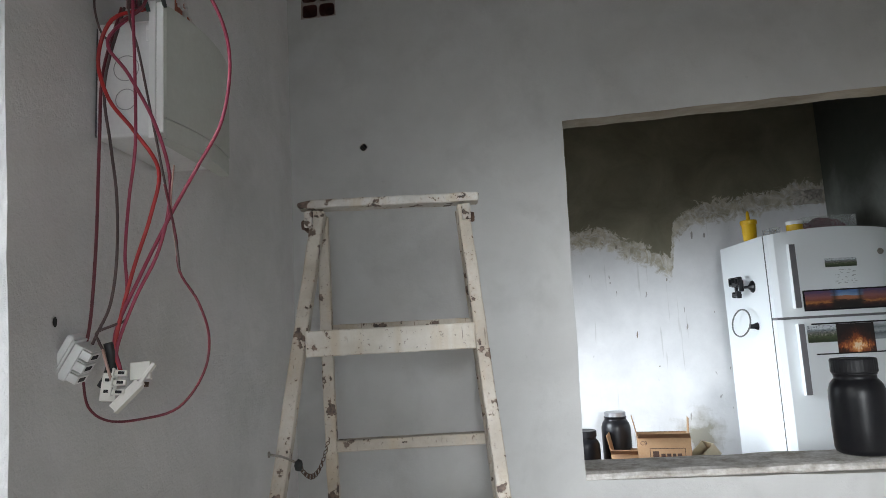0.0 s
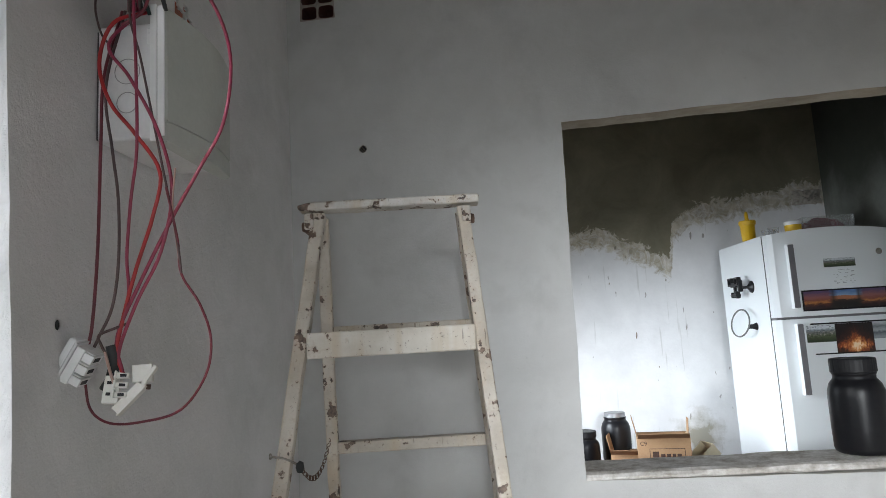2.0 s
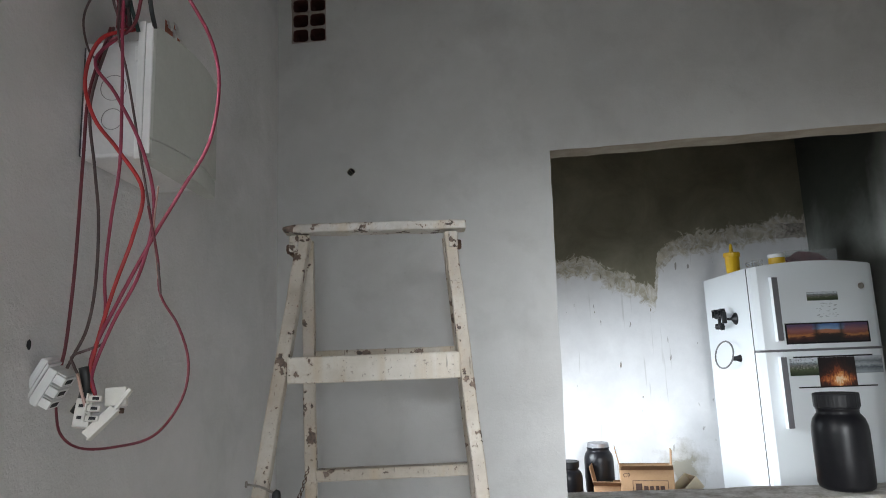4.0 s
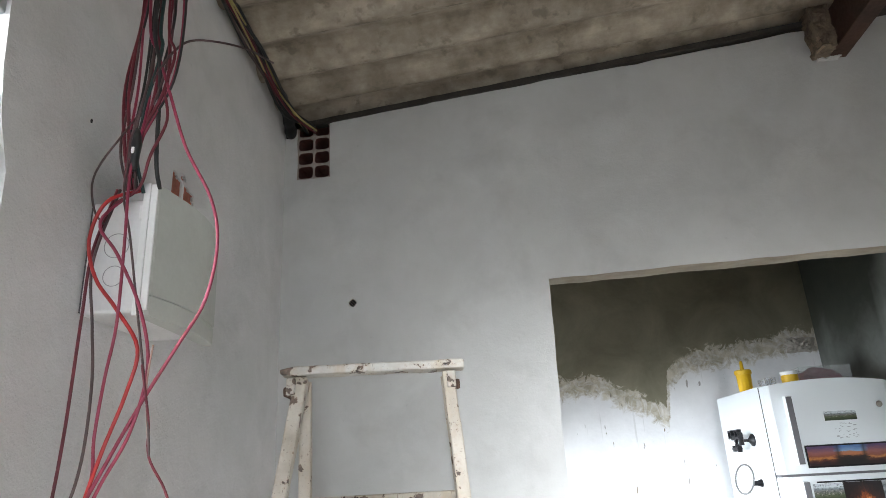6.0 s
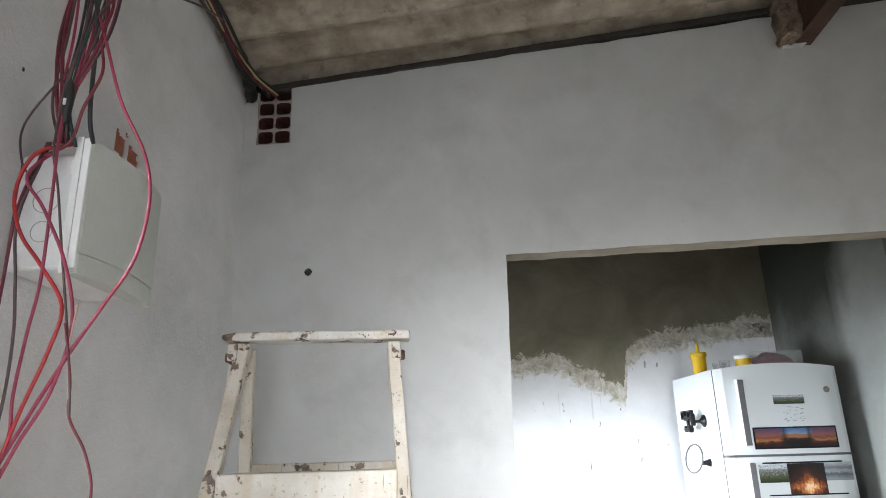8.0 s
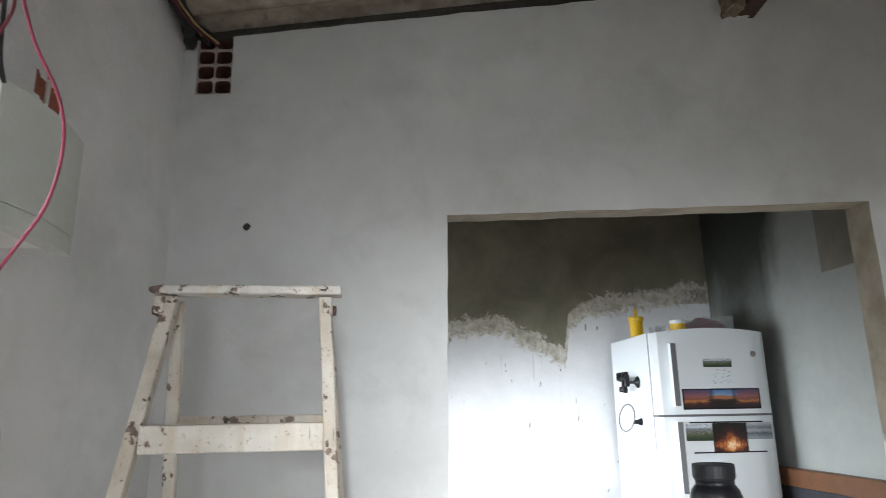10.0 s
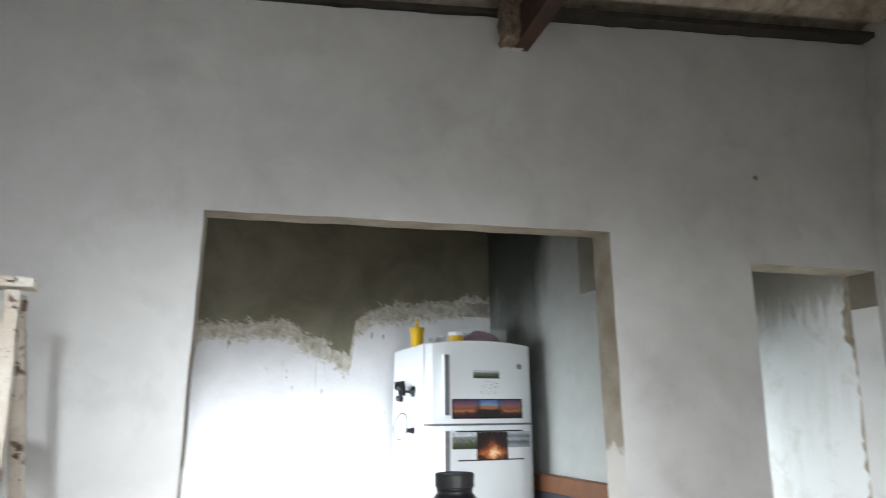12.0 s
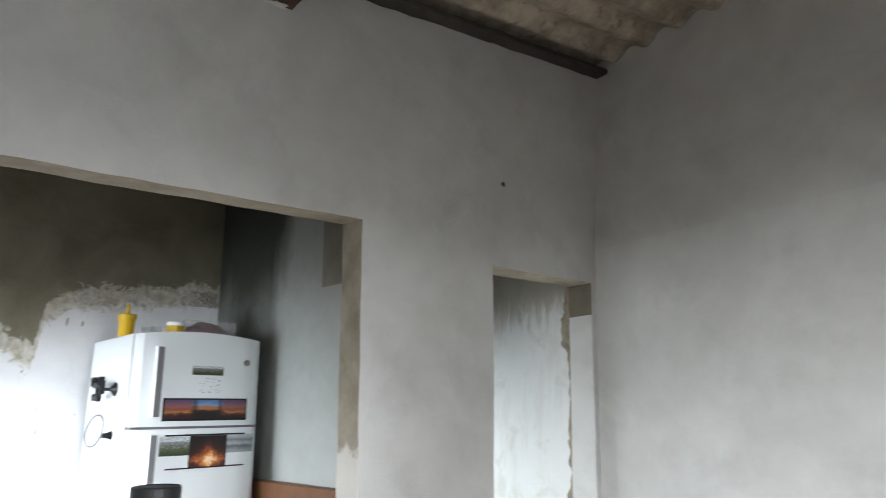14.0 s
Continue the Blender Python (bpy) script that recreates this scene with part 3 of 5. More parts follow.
# closed black linings, added so the two small conduit holes stay dark
for cx, cz, r in PEEP:
    bm = lathe(((r * 1.04, 0.0), (r * 1.04, -0.10), (0.0001, -0.101)), 20)
    bm.faces.ensure_lookup_table()
    bmesh.ops.delete(bm, geom=[f for f in bm.faces if len(f.verts) > 4 and all(abs(v.co.z) < 0.001 for v in f.verts)], context="FACES")
    bm.transform(Matrix.Translation((cx, 0.006, cz)) @ Matrix.Rotation(radians(90), 4, "X"))
    structure("trim_conduit_hole", bm, M_black_matt, "added black lining that darkens a small conduit hole", "hole")

# sill slab of the hatch
bm = bmesh.new()
sx = fine_cuts([0.899, 2.33], 0.03)
prof = ((-0.003, 0.977), (-0.011, 0.981), (-0.013, 0.989), (-0.008, 0.997), (0.010, 1.002), (0.06, 1.003), (0.17, 1.004), (0.18, 0.985), (0.175, 0.968))
rings = []
for x in sx:
    rings.append([bm.verts.new((x, y + 0.006 * noise.noise(Vector((x * 8, k, 0))) + 0.003 * noise.noise(Vector((x * 40, k, 2))), z + 0.014 * (x - 0.9) + 0.004 * noise.noise(Vector((x * 7, k, 5))))) for k, (y, z) in enumerate(prof)])
for p, q in zip(rings, rings[1:]):
    for k in range(len(prof)):
        bm.faces.new((p[k], p[(k + 1) % len(prof)], q[(k + 1) % len(prof)], q[k]))
bm.faces.new(rings[0])
bm.faces.new(rings[-1][::-1])
structure("window_sill_hatch", bm, M_sill, "stained cement sill slab of the serving hatch", "sill")

# crumbled gap between the corner and the roof: a near-black block paints its shade
structure("trim_corner_gap", box(-0.02, 0.034, 0.014, 0.06, 2.712, 2.82, 0.004), M_gap_dark, "near-black block standing for the shade in the corner gap", "mortar")

# hollow brick laid open in the top corner of the wall
vent = thing("hollow_brick", pose(0.111, 0.003, 2.548), "open-ended hollow clay brick set in the wall corner", "brick")
M_brick_rim = plain("mortar_smeared_brick_rim", (0.40, 0.355, 0.335), (0.25, 0.19, 0.17), 0.9, 30.0, 140, 0.003)
for i in range(4):
    for k in (0, 1):
        cx, cz = -0.0305 + 0.061 * k, 0.0295 + 0.0565 * i
        bm = bmesh.new()
        d, n = 0.115, 24
        fo, fi, bi = [], [], []
        for j in range(n):
            a = 2 * math.pi * j / n
            ca, sa = math.cos(a), math.sin(a)
            sq = 1 / max(abs(ca), abs(sa))
            soft = min(sq, 1.24)
            rag = 1 + 0.05 * noise.noise(Vector((ca * 2.4 + 7 * i, sa * 2.4 + 5 * k, 2)))
            fo.append(bm.verts.new((cx + 0.0312 * ca * sq, 0.0, cz + 0.0288 * sa * sq)))
            fi.append(bm.verts.new((cx + 0.0265 * ca * soft * rag, 0.002, cz + 0.0232 * sa * soft * rag)))
            bi.append(bm.verts.new((cx + 0.0262 * ca * soft, d, cz + 0.0229 * sa * soft)))
        for j in range(n):
            m = (j + 1) % n
            bm.faces.new((fo[j], fo[m], fi[m], fi[j]))
            bm.faces.new((fi[j], fi[m], bi[m], bi[j])).material_index = 1
        bm.faces.new(bi).material_index = 1
        part("cell", bm, (M_brick_rim, M_terra_shaded), vent)

# ---- left wall, slightly out of square, with the window ----
LEFT = Matrix.Translation((0, 0, 0)) @ Matrix.Rotation(radians(90 + 2.86), 4, "Z")
# along this wall u runs away from the front wall corner towards the camera
WIN = (1.305, 2.75, 0.95, 2.25)
CHIP = ((0.772, 0.821, 2.136, 2.196), (0.708, 0.761, 2.124, 2.190))


def left_solid(u, z):
    if WIN[0] < -u < WIN[1] and WIN[2] < z < WIN[3]:
        return False
    for a, b, c, d in CHIP:
        # slanted, ragged openings where the plaster broke away
        p = (-u - (a + b) / 2) / (b - a) * 2
        q = (z - (c + d) / 2) / (d - c) * 2 - 0.25 * p
        if max(abs(p), abs(q)) + 0.18 * noise.noise(Vector((u * 55, z * 55, 4))) < 0.96:
            return False
    return (u + 0.768) ** 2 + (z - 2.206) ** 2 > 0.00012


def left_shape(u, z, y):
    if abs(u + WIN[0]) < 0.01:
        u += 0.007 - 0.055 * (z - 1.69) - 0.035 * min(1.0, max(0.0, (z - 1.95) / 0.12)) + 0.006 * noise.noise(Vector((z * 14, 1, 1)))
    return u, z


lu = fine_cuts([-4.45, 0.12, -WIN[0], -WIN[1], *[-0.695 - 0.006 * i for i in range(24)]], 0.08)
lz = fine_cuts([0.0, 2.7, WIN[2], WIN[3], *[2.112 + 0.006 * i for i in range(19)]], 0.08) + [2.95]
bm = wall_sheet(lu, lz, left_solid, left_shape, 0.14, 0.004)
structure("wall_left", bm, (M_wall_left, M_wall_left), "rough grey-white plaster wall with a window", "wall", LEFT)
bm = bmesh.new()
for a, b, c, d in CHIP:
    box(-b - 0.012, -a + 0.010, 0.005, 0.03, c - 0.014, d + 0.014, 0.002, bm)
bmesh.ops.subdivide_edges(bm, edges=[e for e in bm.edges if e.calc_length() > 0.012], cuts=7, use_grid_fill=True)
for v in bm.verts:
    k = noise.noise_vector(v.co * 70) * 0.006 + noise.noise_vector(v.co * 190) * 0.003
    v.co += Vector((k.x, 0.2 * k.y, k.z))
structure("trim_broken_brick", bm, M_terra_bright, "broken red clay brick showing through chipped plaster", "brick chip", LEFT)

win = thing("window_1", LEFT, "grey aluminium window in the plaster wall", "window")
win["kind"] = "structure"
for name, dims in (("window_frame", (-1.352, -1.325, 0.008, 0.058, 0.96, 2.24)), ("window_frame", (-2.745, -2.705, 0.008, 0.058, 0.96, 2.24)),
                   ("window_frame", (-2.705, -1.345, 0.008, 0.058, 2.20, 2.24)), ("window_frame", (-2.705, -1.345, 0.008, 0.058, 0.96, 1.00)),
                   ("sash_frame", (-1.385, -1.358, 0.016, 0.050, 1.0, 2.02)), ("mullion", (-2.045, -2.005, 0.013, 0.053, 1.0, 2.20)), ("transom", (-2.005, -1.353, 0.013, 0.053, 2.04, 2.075))):
    part(name, box(*dims, 0.004), M_alu, win)
for a, b in ((-2.70, -2.048), (-2.002, -1.348)):
    pane = part("pane", box(a, b, 0.031, 0.035, 1.0, 2.20), M_glass, win)
    pane.visible_shadow = False

# ---- right wall, leaning a little, and the plain walls that close the room ----
def leaning_wall(y0, y1, inset=0.0):
    """A length of the leaning side wall between y0 and y1."""
    bm = bmesh.new()
    ys = fine_cuts([y0, y1], 0.3)
    zs = fine_cuts([0.0, 2.2, 3.3], 0.3)
    rows = [[[bm.verts.new((right_x(z) + dx, y, z)) for z in zs] for y in ys] for dx in (inset, 0.14)]
    for i in range(len(ys) - 1):
        for j in range(len(zs) - 1):
            for r in rows:
                bm.faces.new((r[i][j], r[i + 1][j], r[i + 1][j + 1], r[i][j + 1]))
    for i in range(len(ys) - 1):
        for j in (0, len(zs) - 1):
            bm.faces.new((rows[0][i][j], rows[0][i + 1][j], rows[1][i + 1][j], rows[1][i][j]))
    for j in range(len(zs) - 1):
        for i in (0, len(ys) - 1):
            bm.faces.new((rows[0][i][j], rows[0][i][j + 1], rows[1][i][j + 1], rows[1][i][j]))
    return bm


structure("wall_right", leaning_wall(-4.6, T), M_wall, "plain grey-white plaster wall", "wall")

# unseen wall behind, added with an open doorway that cuts the lamps' beam
bx = fine_cuts([-0.2, 4.0, 1.0, 1.75], 0.5)
bz = fine_cuts([0.0, 3.3, 2.1], 0.5)
structure("wall_back", wall_sheet(bx, bz, lambda x, z: not (1.0 < x < 1.75 and z < 2.1), lambda x, z, y: (x, z), 0.14), (M_wall, M_reveal),
          "unseen plaster wall with a doorway that shapes the light", "wall", pose(0, -4.32, 0) @ Matrix.Diagonal((1, -1, 1, 1)))

structure("floor", box(-0.6, 4.2, -4.6, 2.6, -0.1, 0.0), M_floor, "unseen cement floor, reddish to bounce warm light", "floor")
structure("ground", box(-40, 40, -40, 40, -0.3, -0.14), M_cement, "bare earth and cement around the house", "ground")

# ---- roof of corrugated sheets ----
bm = bmesh.new()
pitch, amp = 0.177, 0.023
ycut = [-4.7 + i * pitch / 10 for i in range(int(7.4 / pitch * 10))]
for s, (xa, xb, lift) in enumerate(((-0.5, 2.05, 0.0), (1.95, 4.2, 0.022))):
    xc = fine_cuts([xa, xb], 0.5)
    top = []
    for x in xc:
        row = []
        for y in ycut:
            step = 0.013 * ((math.floor((y + 0.34) / 1.05)) % 2)
            z = roof_z(x) + 0.048 + lift + step + amp * math.cos(2 * math.pi * (y + 0.0245) / pitch)
            row.append((bm.verts.new((x, y, z)), bm.verts.new((x, y, z + 0.007))))
        top.append(row)
    for p, q in zip(top, top[1:]):
        for k in range(len(ycut) - 1):
            bm.faces.new((p[k][0], p[k + 1][0], q[k + 1][0], q[k][0])).smooth = True
            bm.faces.new((p[k][1], q[k][1], q[k + 1][1], p[k + 1][1])).smooth = True
    for k in range(len(ycut) - 1):
        for r in (top[0], top[-1]):
            bm.faces.new((r[k][0], r[k][1], r[k + 1][1], r[k + 1][0]))
ob = structure("ceiling", bm, M_roof, "weathered corrugated fibre-cement roof sheets seen from below", "roof")
for f in ob.data.polygons:
    f.use_smooth = True

# timber that carries the sheets, bedded in the front wall
beam = thing("roof_beam", pose(0, 0, 0), "dark brown timber roof beam bedded in the wall", "beam")
bm = stick((1.985, -4.4, 2.885), (1.985, 0.02, 2.885), 0.062, 0.145, 0.004)
part("timber", bm, M_timber, beam)
bm = bmesh.new()
bmesh.ops.create_cube(bm, size=1.0, matrix=Matrix.LocRotScale((1.925, -0.03, 2.90), None, (0.055, 0.11, 0.18)))
bmesh.ops.subdivide_edges(bm, edges=bm.edges[:], cuts=11, use_grid_fill=True)
for v in bm.verts:
    v.co += noise.noise_vector(v.co * 28) * 0.012 + noise.noise_vector(v.co * 80) * 0.006
part("mortar_bed", bm, M_mortar, beam, "rough mortar packed beside the timber")
bm = bmesh.new()
bmesh.ops.create_cube(bm, size=1.0, matrix=Matrix.LocRotScale((1.950, -0.008, 2.807), None, (0.075, 0.022, 0.007)))
bmesh.ops.subdivide_edges(bm, edges=bm.edges[:], cuts=9, use_grid_fill=True)
for v in bm.verts:
    v.co += noise.noise_vector(v.co * 70) * 0.007
part("plaster_lip", bm, M_wall, beam, "ragged lip of pale plaster under the timber")

for z0, w in ((2.812, 0.052), (2.842, 0.046)):
    bm = box(1.900, 1.900 + w, -0.082, -0.004, z0, z0 + 0.025, 0.002)
    bmesh.ops.subdivide_edges(bm, edges=[e for e in bm.edges if e.calc_length() > 0.02], cuts=4, use_grid_fill=True)
    for v in bm.verts:
        v.co += noise.noise_vector(v.co * 60) * 0.003
    part("brick", bm, M_mortar_brick, beam, "broken tan brick packed under the timber")

M_batten = plain("dark_gap_timber", (0.055, 0.048, 0.041), (0.028, 0.025, 0.022), 0.9, 9.0, 120, 0.002)
# dark batten between the wall and the sheets, coloured as dark as the shaded gap
bm = stick((2.03, -0.018, roof_z(2.03) + 0.016), (3.70, -0.018, roof_z(3.70) + 0.016), 0.026, 0.086, 0.003, None, 60)
structure("trim_roof_batten", bm, M_batten, "dark grey batten in the shaded gap on top of the wall", "batten")

# added bar: its dark colour stands for the shadow gap under the sheets
bm = stick((0.03, 0.010, roof_z(0.03) + 0.006), (1.945, 0.006, roof_z(1.945) + 0.024), 0.022, 0.034, 0.003, None, 60)
structure("trim_roof_batten", bm, M_batten, "dark grey batten in the shaded gap on top of the wall", "batten")

# ---- kitchen behind the hatch ----
KB = 2.06
bm = wall_sheet(fine_cuts([-0.2, 2.75], 0.4), fine_cuts([0.0, 3.3], 0.4), lambda x, z: True, lambda x, z, y: (x, z), 0.14)
structure("wall_kitchen_back", bm, (M_kback, M_kback), "kitchen wall of bare cement above ragged white paint", "wall", pose(0, KB, 0))
M_pier = plain("dark_damp_cement", (0.25, 0.235, 0.19), (0.17, 0.155, 0.12), 0.9, 5.0, 120, 0.003)
# side wall of the kitchen: its near part stands proud and is painted only low down
SIDE = pose(2.585, 2.06, 0, 0, 0, 6.0)
structure("wall_kitchen_side", box(0.0, 0.11, -1.20, 0.02, 0.0, 3.1), M_kside, "greenish grey painted kitchen wall", "wall", SIDE)
structure("wall_kitchen_pier", box(-0.012, 0.12, -1.88, -1.045, 0.0, 2.075), M_kside, "grey painted pier of the kitchen wall", "wall", SIDE)
structure("wall_kitchen_pier_top", box(-0.008, 0.12, -1.88, -1.09, 2.076, 3.1), M_pier, "bare cement top of the kitchen pier", "wall", SIDE)
# left wall of the kitchen with the window that lights it
bm = wall_sheet(fine_cuts([0.1, 2.3, 0.5, 1.4], 0.4), fine_cuts([0.0, 3.0, 0.95, 1.95], 0.4),
                lambda x, z: not (0.5 < x < 1.4 and 0.95 < z < 1.95), lambda x, z, y: (x, z), 0.14)
structure("wall_kitchen_left", bm, (M_wall, M_wall), "white kitchen wall with a window opening", "wall", Matrix.Rotation(radians(90), 4, "Z"))
structure("wall_passage", leaning_wall(T + 0.001, 2.6, 0.006), M_stained, "old stained white passage wall", "wall")
# ragged bead of mortar where the new jamb meets the old wall
bm = bmesh.new()
rows = []
for i in range(150):
    z = 2.36 * i / 149
    wide = 0.045 + 0.05 * noise.noise(Vector((3, 1, z * 4.0))) + 0.022 * noise.noise(Vector((3, 5, z * 21.0)))
    wide *= 1.5 if z > 1.55 else 1.0
    rows.append([])
    for k in range(7):
        u = k / 6
        lump = 0.010 * math.sin(math.pi * (0.25 + 0.75 * u)) * (1 + 0.9 * noise.noise(Vector((u * 5, 0, z * 34))))
        rows[-1].append(bm.verts.new((right_x(z) + 0.009 - lump * (1 if k < 6 else 0), T + 0.002 + max(0.012, wide) * u, z)))
for p, q in zip(rows, rows[1:]):
    for k in range(6):
        bm.faces.new((p[k], p[k + 1], q[k + 1], q[k]))
structure("trim_passage_seam", bm, M_seam, "crumbling mortar seam beside the doorway", "mortar seam")
# unseen end wall, added to give the passage lamp an opening
bm = wall_sheet(fine_cuts([2.73, 2.76, 3.3, 3.75], 0.4), fine_cuts([0.0, 2.05, 3.1], 0.4), lambda x, z: not (2.76 < x < 3.3 and z < 2.05), lambda x, z, y: (x, z), 0.1)
structure("wall_passage_end", bm, (M_wall, M_reveal), "unseen passage end wall with an opening for the added lamp", "wall", pose(0, 1.84, 0))

# low cabinet along the kitchen's side wall
cab = thing("low_cabinet", SIDE @ pose(-0.035, -0.85, 0), "dark cabinet with a brown wooden top edge", "cabinet")
part("body", box(-0.02, 0.03, -0.5, 0.5, 0.0, 1.08, 0.003), M_dark_panel, cab)
part("top_board", box(-0.03, 0.03, -0.51, 0.51, 1.082, 1.165, 0.004), M_shelf_wood, cab, "brown wooden board")

# table behind the hatch
table = thing("kitchen_table", pose(1.25, 1.62, 0), "plain brown wooden table in the kitchen", "table")
part("tabletop", box(-0.55, 0.36, -0.36, 0.18, 0.66, 0.69, 0.004), M_shelf_wood, table)
for lx in (-0.50, 0.31):
    for ly in (-0.31, 0.13):
        part("leg", stick((lx, ly, 0), (lx, ly, 0.66), 0.05, 0.05), M_shelf_wood, table)


# ---- fridge ----
fridge = thing("fridge", pose(1.95, 1.345, 0, 0, 0, 5), "white two-door fridge with pictures and magnets on it", "fridge")
W, D, H = 0.60, 0.56, 1.845
part("body", box(0.0, W, 0.0, D, 0.03, H, 0.006), M_fridge, fridge)
part("plinth", box(0.03, W - 0.03, 0.02, D - 0.02, 0.0, 0.03), M_black_matt, fridge)


def fridge_door(z0, z1, arch):
    """A slightly bowed door with rounded edges; its top may be arched."""
    bm = bmesh.new()
    n = 24
    prof = []
    for i in range(n + 1):
        u = i / n
        edge = min(u, 1 - u)
        y = -0.050 - 0.016 * min(1.0, edge / 0.035) ** 0.5 - 0.014 * (1 - (2 * u - 1) ** 2)
        prof.append((u * W, y, arch * (1 - (2 * u - 1) ** 2)))
    lo, hi = [], []
    for x, y, a in prof:
        lo.append(bm.verts.new((x, y + 0.004, z0)))
        hi.append(bm.verts.new((x, y + 0.004, z1 + a)))
    bl, bh = [], []
    for x, y, a in prof:
        bl.append(bm.verts.new((x, -0.010, z0)))
        bh.append(bm.verts.new((x, -0.010, z1 + a)))
    for i in range(n):
        bm.faces.new((lo[i], lo[i + 1], hi[i + 1], hi[i]))
        bm.faces.new((bl[i], bh[i], bh[i + 1], bl[i + 1]))
        bm.faces.new((hi[i], hi[i + 1], bh[i + 1], bh[i]))
        bm.faces.new((lo[i], bl[i], bl[i + 1], lo[i + 1]))
    bm.faces.new((lo[0], hi[0], bh[0], bl[0]))
    bm.faces.new((lo[-1], bl[-1], bh[-1], hi[-1]))
    return bm


def front_y(x):
    u = x / W
    return -0.050 - 0.016 * min(1.0, min(u, 1 - u) / 0.035) ** 0.5 - 0.014 * (1 - (2 * u - 1) ** 2) + 0.004


freezer = part("freezer_door", fridge_door(1.432, 1.838, 0.022), M_fridge, fridge)
lower = part("fridge_door", fridge_door(0.05, 1.4205, 0.0), M_fridge, fridge)
part("gasket", box(-0.0008, W + 0.0008, -0.0096, -0.0006, 0.055, 1.8385), M_gasket, fridge)
part("divider", box(0.002, W - 0.002, -0.060, -0.006, 1.4212, 1.4314), M_grey_handle, fridge, "grey strip between the doors")


def handle(z0, z1, parent):
    bm = box(0.076, 0.107, -0.108, -0.080, z0, z1, 0.006)
    for v in bm.verts:
        v.co.y += 0.012 * (2 * (v.co.z - z0) / (z1 - z0) - 1) ** 2
    for z in (z0 + 0.004, z1 - 0.024):
        box(0.087, 0.101, -0.094, -0.062, z, z + 0.02, 0.003, bm)
    h = part("handle", bm, M_fridge, parent, "white bar handle with a grey face")
    bm = box(0.0785, 0.1065, -0.1105, -0.1085, z0 + 0.004, z1 - 0.004, 0.0008)
    for v in bm.verts:
        v.co.y += 0.012 * (2 * (v.co.z - z0) / (z1 - z0) - 1) ** 2
    part("grip_face", bm, M_grey_handle, h, "grey plastic facing")


handle(1.47, 1.785, freezer)
handle(1.06, 1.40, lower)


def flat_picture(name, x0, x1, z0, z1, material, label, parent, tilt=0.0, thick=0.002, border=None):
    """A print that follows the bowed door."""
    bm = bmesh.new()
    n = 8
    front, back = [], []
    for i in range(n + 1):
        x = x0 + (x1 - x0) * i / n
        y = front_y(x) - 0.0015
        dz = tilt * (x - x0)
        front.append((bm.verts.new((x, y - thick, z0 + dz)), bm.verts.new((x, y - thick, z1 + dz))))
        back.append((bm.verts.new((x, y, z0 + dz)), bm.verts.new((x, y, z1 + dz))))
    for i in range(n):
        bm.faces.new((front[i][0], front[i + 1][0], front[i + 1][1], front[i][1]))
        bm.faces.new((back[i][0], back[i][1], back[i + 1][1], back[i + 1][0]))
        bm.faces.new((front[i][1], front[i + 1][1], back[i + 1][1], back[i][1]))
        bm.faces.new((front[i][0], back[i][0], back[i + 1][0], front[i + 1][0]))
    for i in (0, n):
        bm.faces.new((front[i][0], front[i][1], back[i][1], back[i][0]))
    ob = new(name, mesh_of(name, bm, material))
    ob.matrix_world = fridge.matrix_world.copy()
    return tagged(ob, label, "picture")


flat_picture("picture_panorama", 0.128, 0.535, 1.455, 1.556, M_black_matt, "black backing of a panorama on the fridge door", fridge)
flat_picture("picture_panorama", 0.136, 0.527, 1.463, 1.549, M_sunset, "sunset mountain panorama print on the freezer door", fridge, 0, 0.004)
flat_picture("photo_print", 0.128, 0.262, 1.305, 1.386, M_town, "photo of a town on the fridge door", fridge)
flat_picture("photo_print", 0.262, 0.440, 1.252, 1.388, M_fire, "dark photo of a bonfire on the fridge door", fridge, 0, 0.003)
flat_picture("photo_print", 0.440, 0.578, 1.308, 1.390, M_grey_photo, "grey photo of a street on the fridge door", fridge)
flat_picture("magnet_strip", 0.150, 0.530, 1.389, 1.396, M_black_matt, "black magnetic strip on the fridge door", fridge, 0.0, 0.005)
flat_picture("magnet_strip", 0.160, 0.535, 1.246, 1.252, M_black_matt, "black magnetic strip on the fridge door", fridge, 0.0, 0.005)
flat_picture("fridge_magnet", 0.250, 0.400, 1.662, 1.704, M_town, "small long picture magnet on the freezer door", fridge, 0.0, 0.004)
bm = lathe(((0.0001, 0), (0.015, 0), (0.015, 0.003), (0.012, 0.005), (0.0001, 0.005)), 24)
bm.transform(Matrix.Translation((0.525, front_y(0.525), 1.727)) @ Matrix.Rotation(radians(90), 4, "X"))
part("badge", bm, M_metal, freezer, "round grey badge")
bm = bmesh.new()
rng = random.Random(4)
for i in range(34):
    x, z = 0.285 + rng.random() * 0.1, 1.575 + rng.random() * 0.075
    box(x, x + 0.004 + rng.random() * 0.012, front_y(x) - 0.001, front_y(x) + 0.002, z, z + 0.0022, 0, bm)
part("worn_print", bm, plain("faint_grey_print", (0.42, 0.44, 0.45), None, 0.5), freezer, "faint worn grey print")

# clamp and ring with suction feet on the fridge's side
clamp = thing("phone_clamp", fridge.matrix_world @ pose(0, 0, 0), "black plastic clamp with a suction foot on the fridge side", "clamp")
bm = lathe(((0.0001, 0), (0.032, 0.0), (0.030, 0.006), (0.018, 0.014), (0.010, 0.022), (0.0001, 0.022)), 24)
bm.transform(Matrix.Translation((0, 0.17, 1.60)) @ Matrix.Rotation(radians(-90), 4, "Y"))
part("suction_foot", bm, M_black, clamp)
bm = box(-0.048, -0.016, 0.162, 0.178, 1.592, 1.606, 0.003)
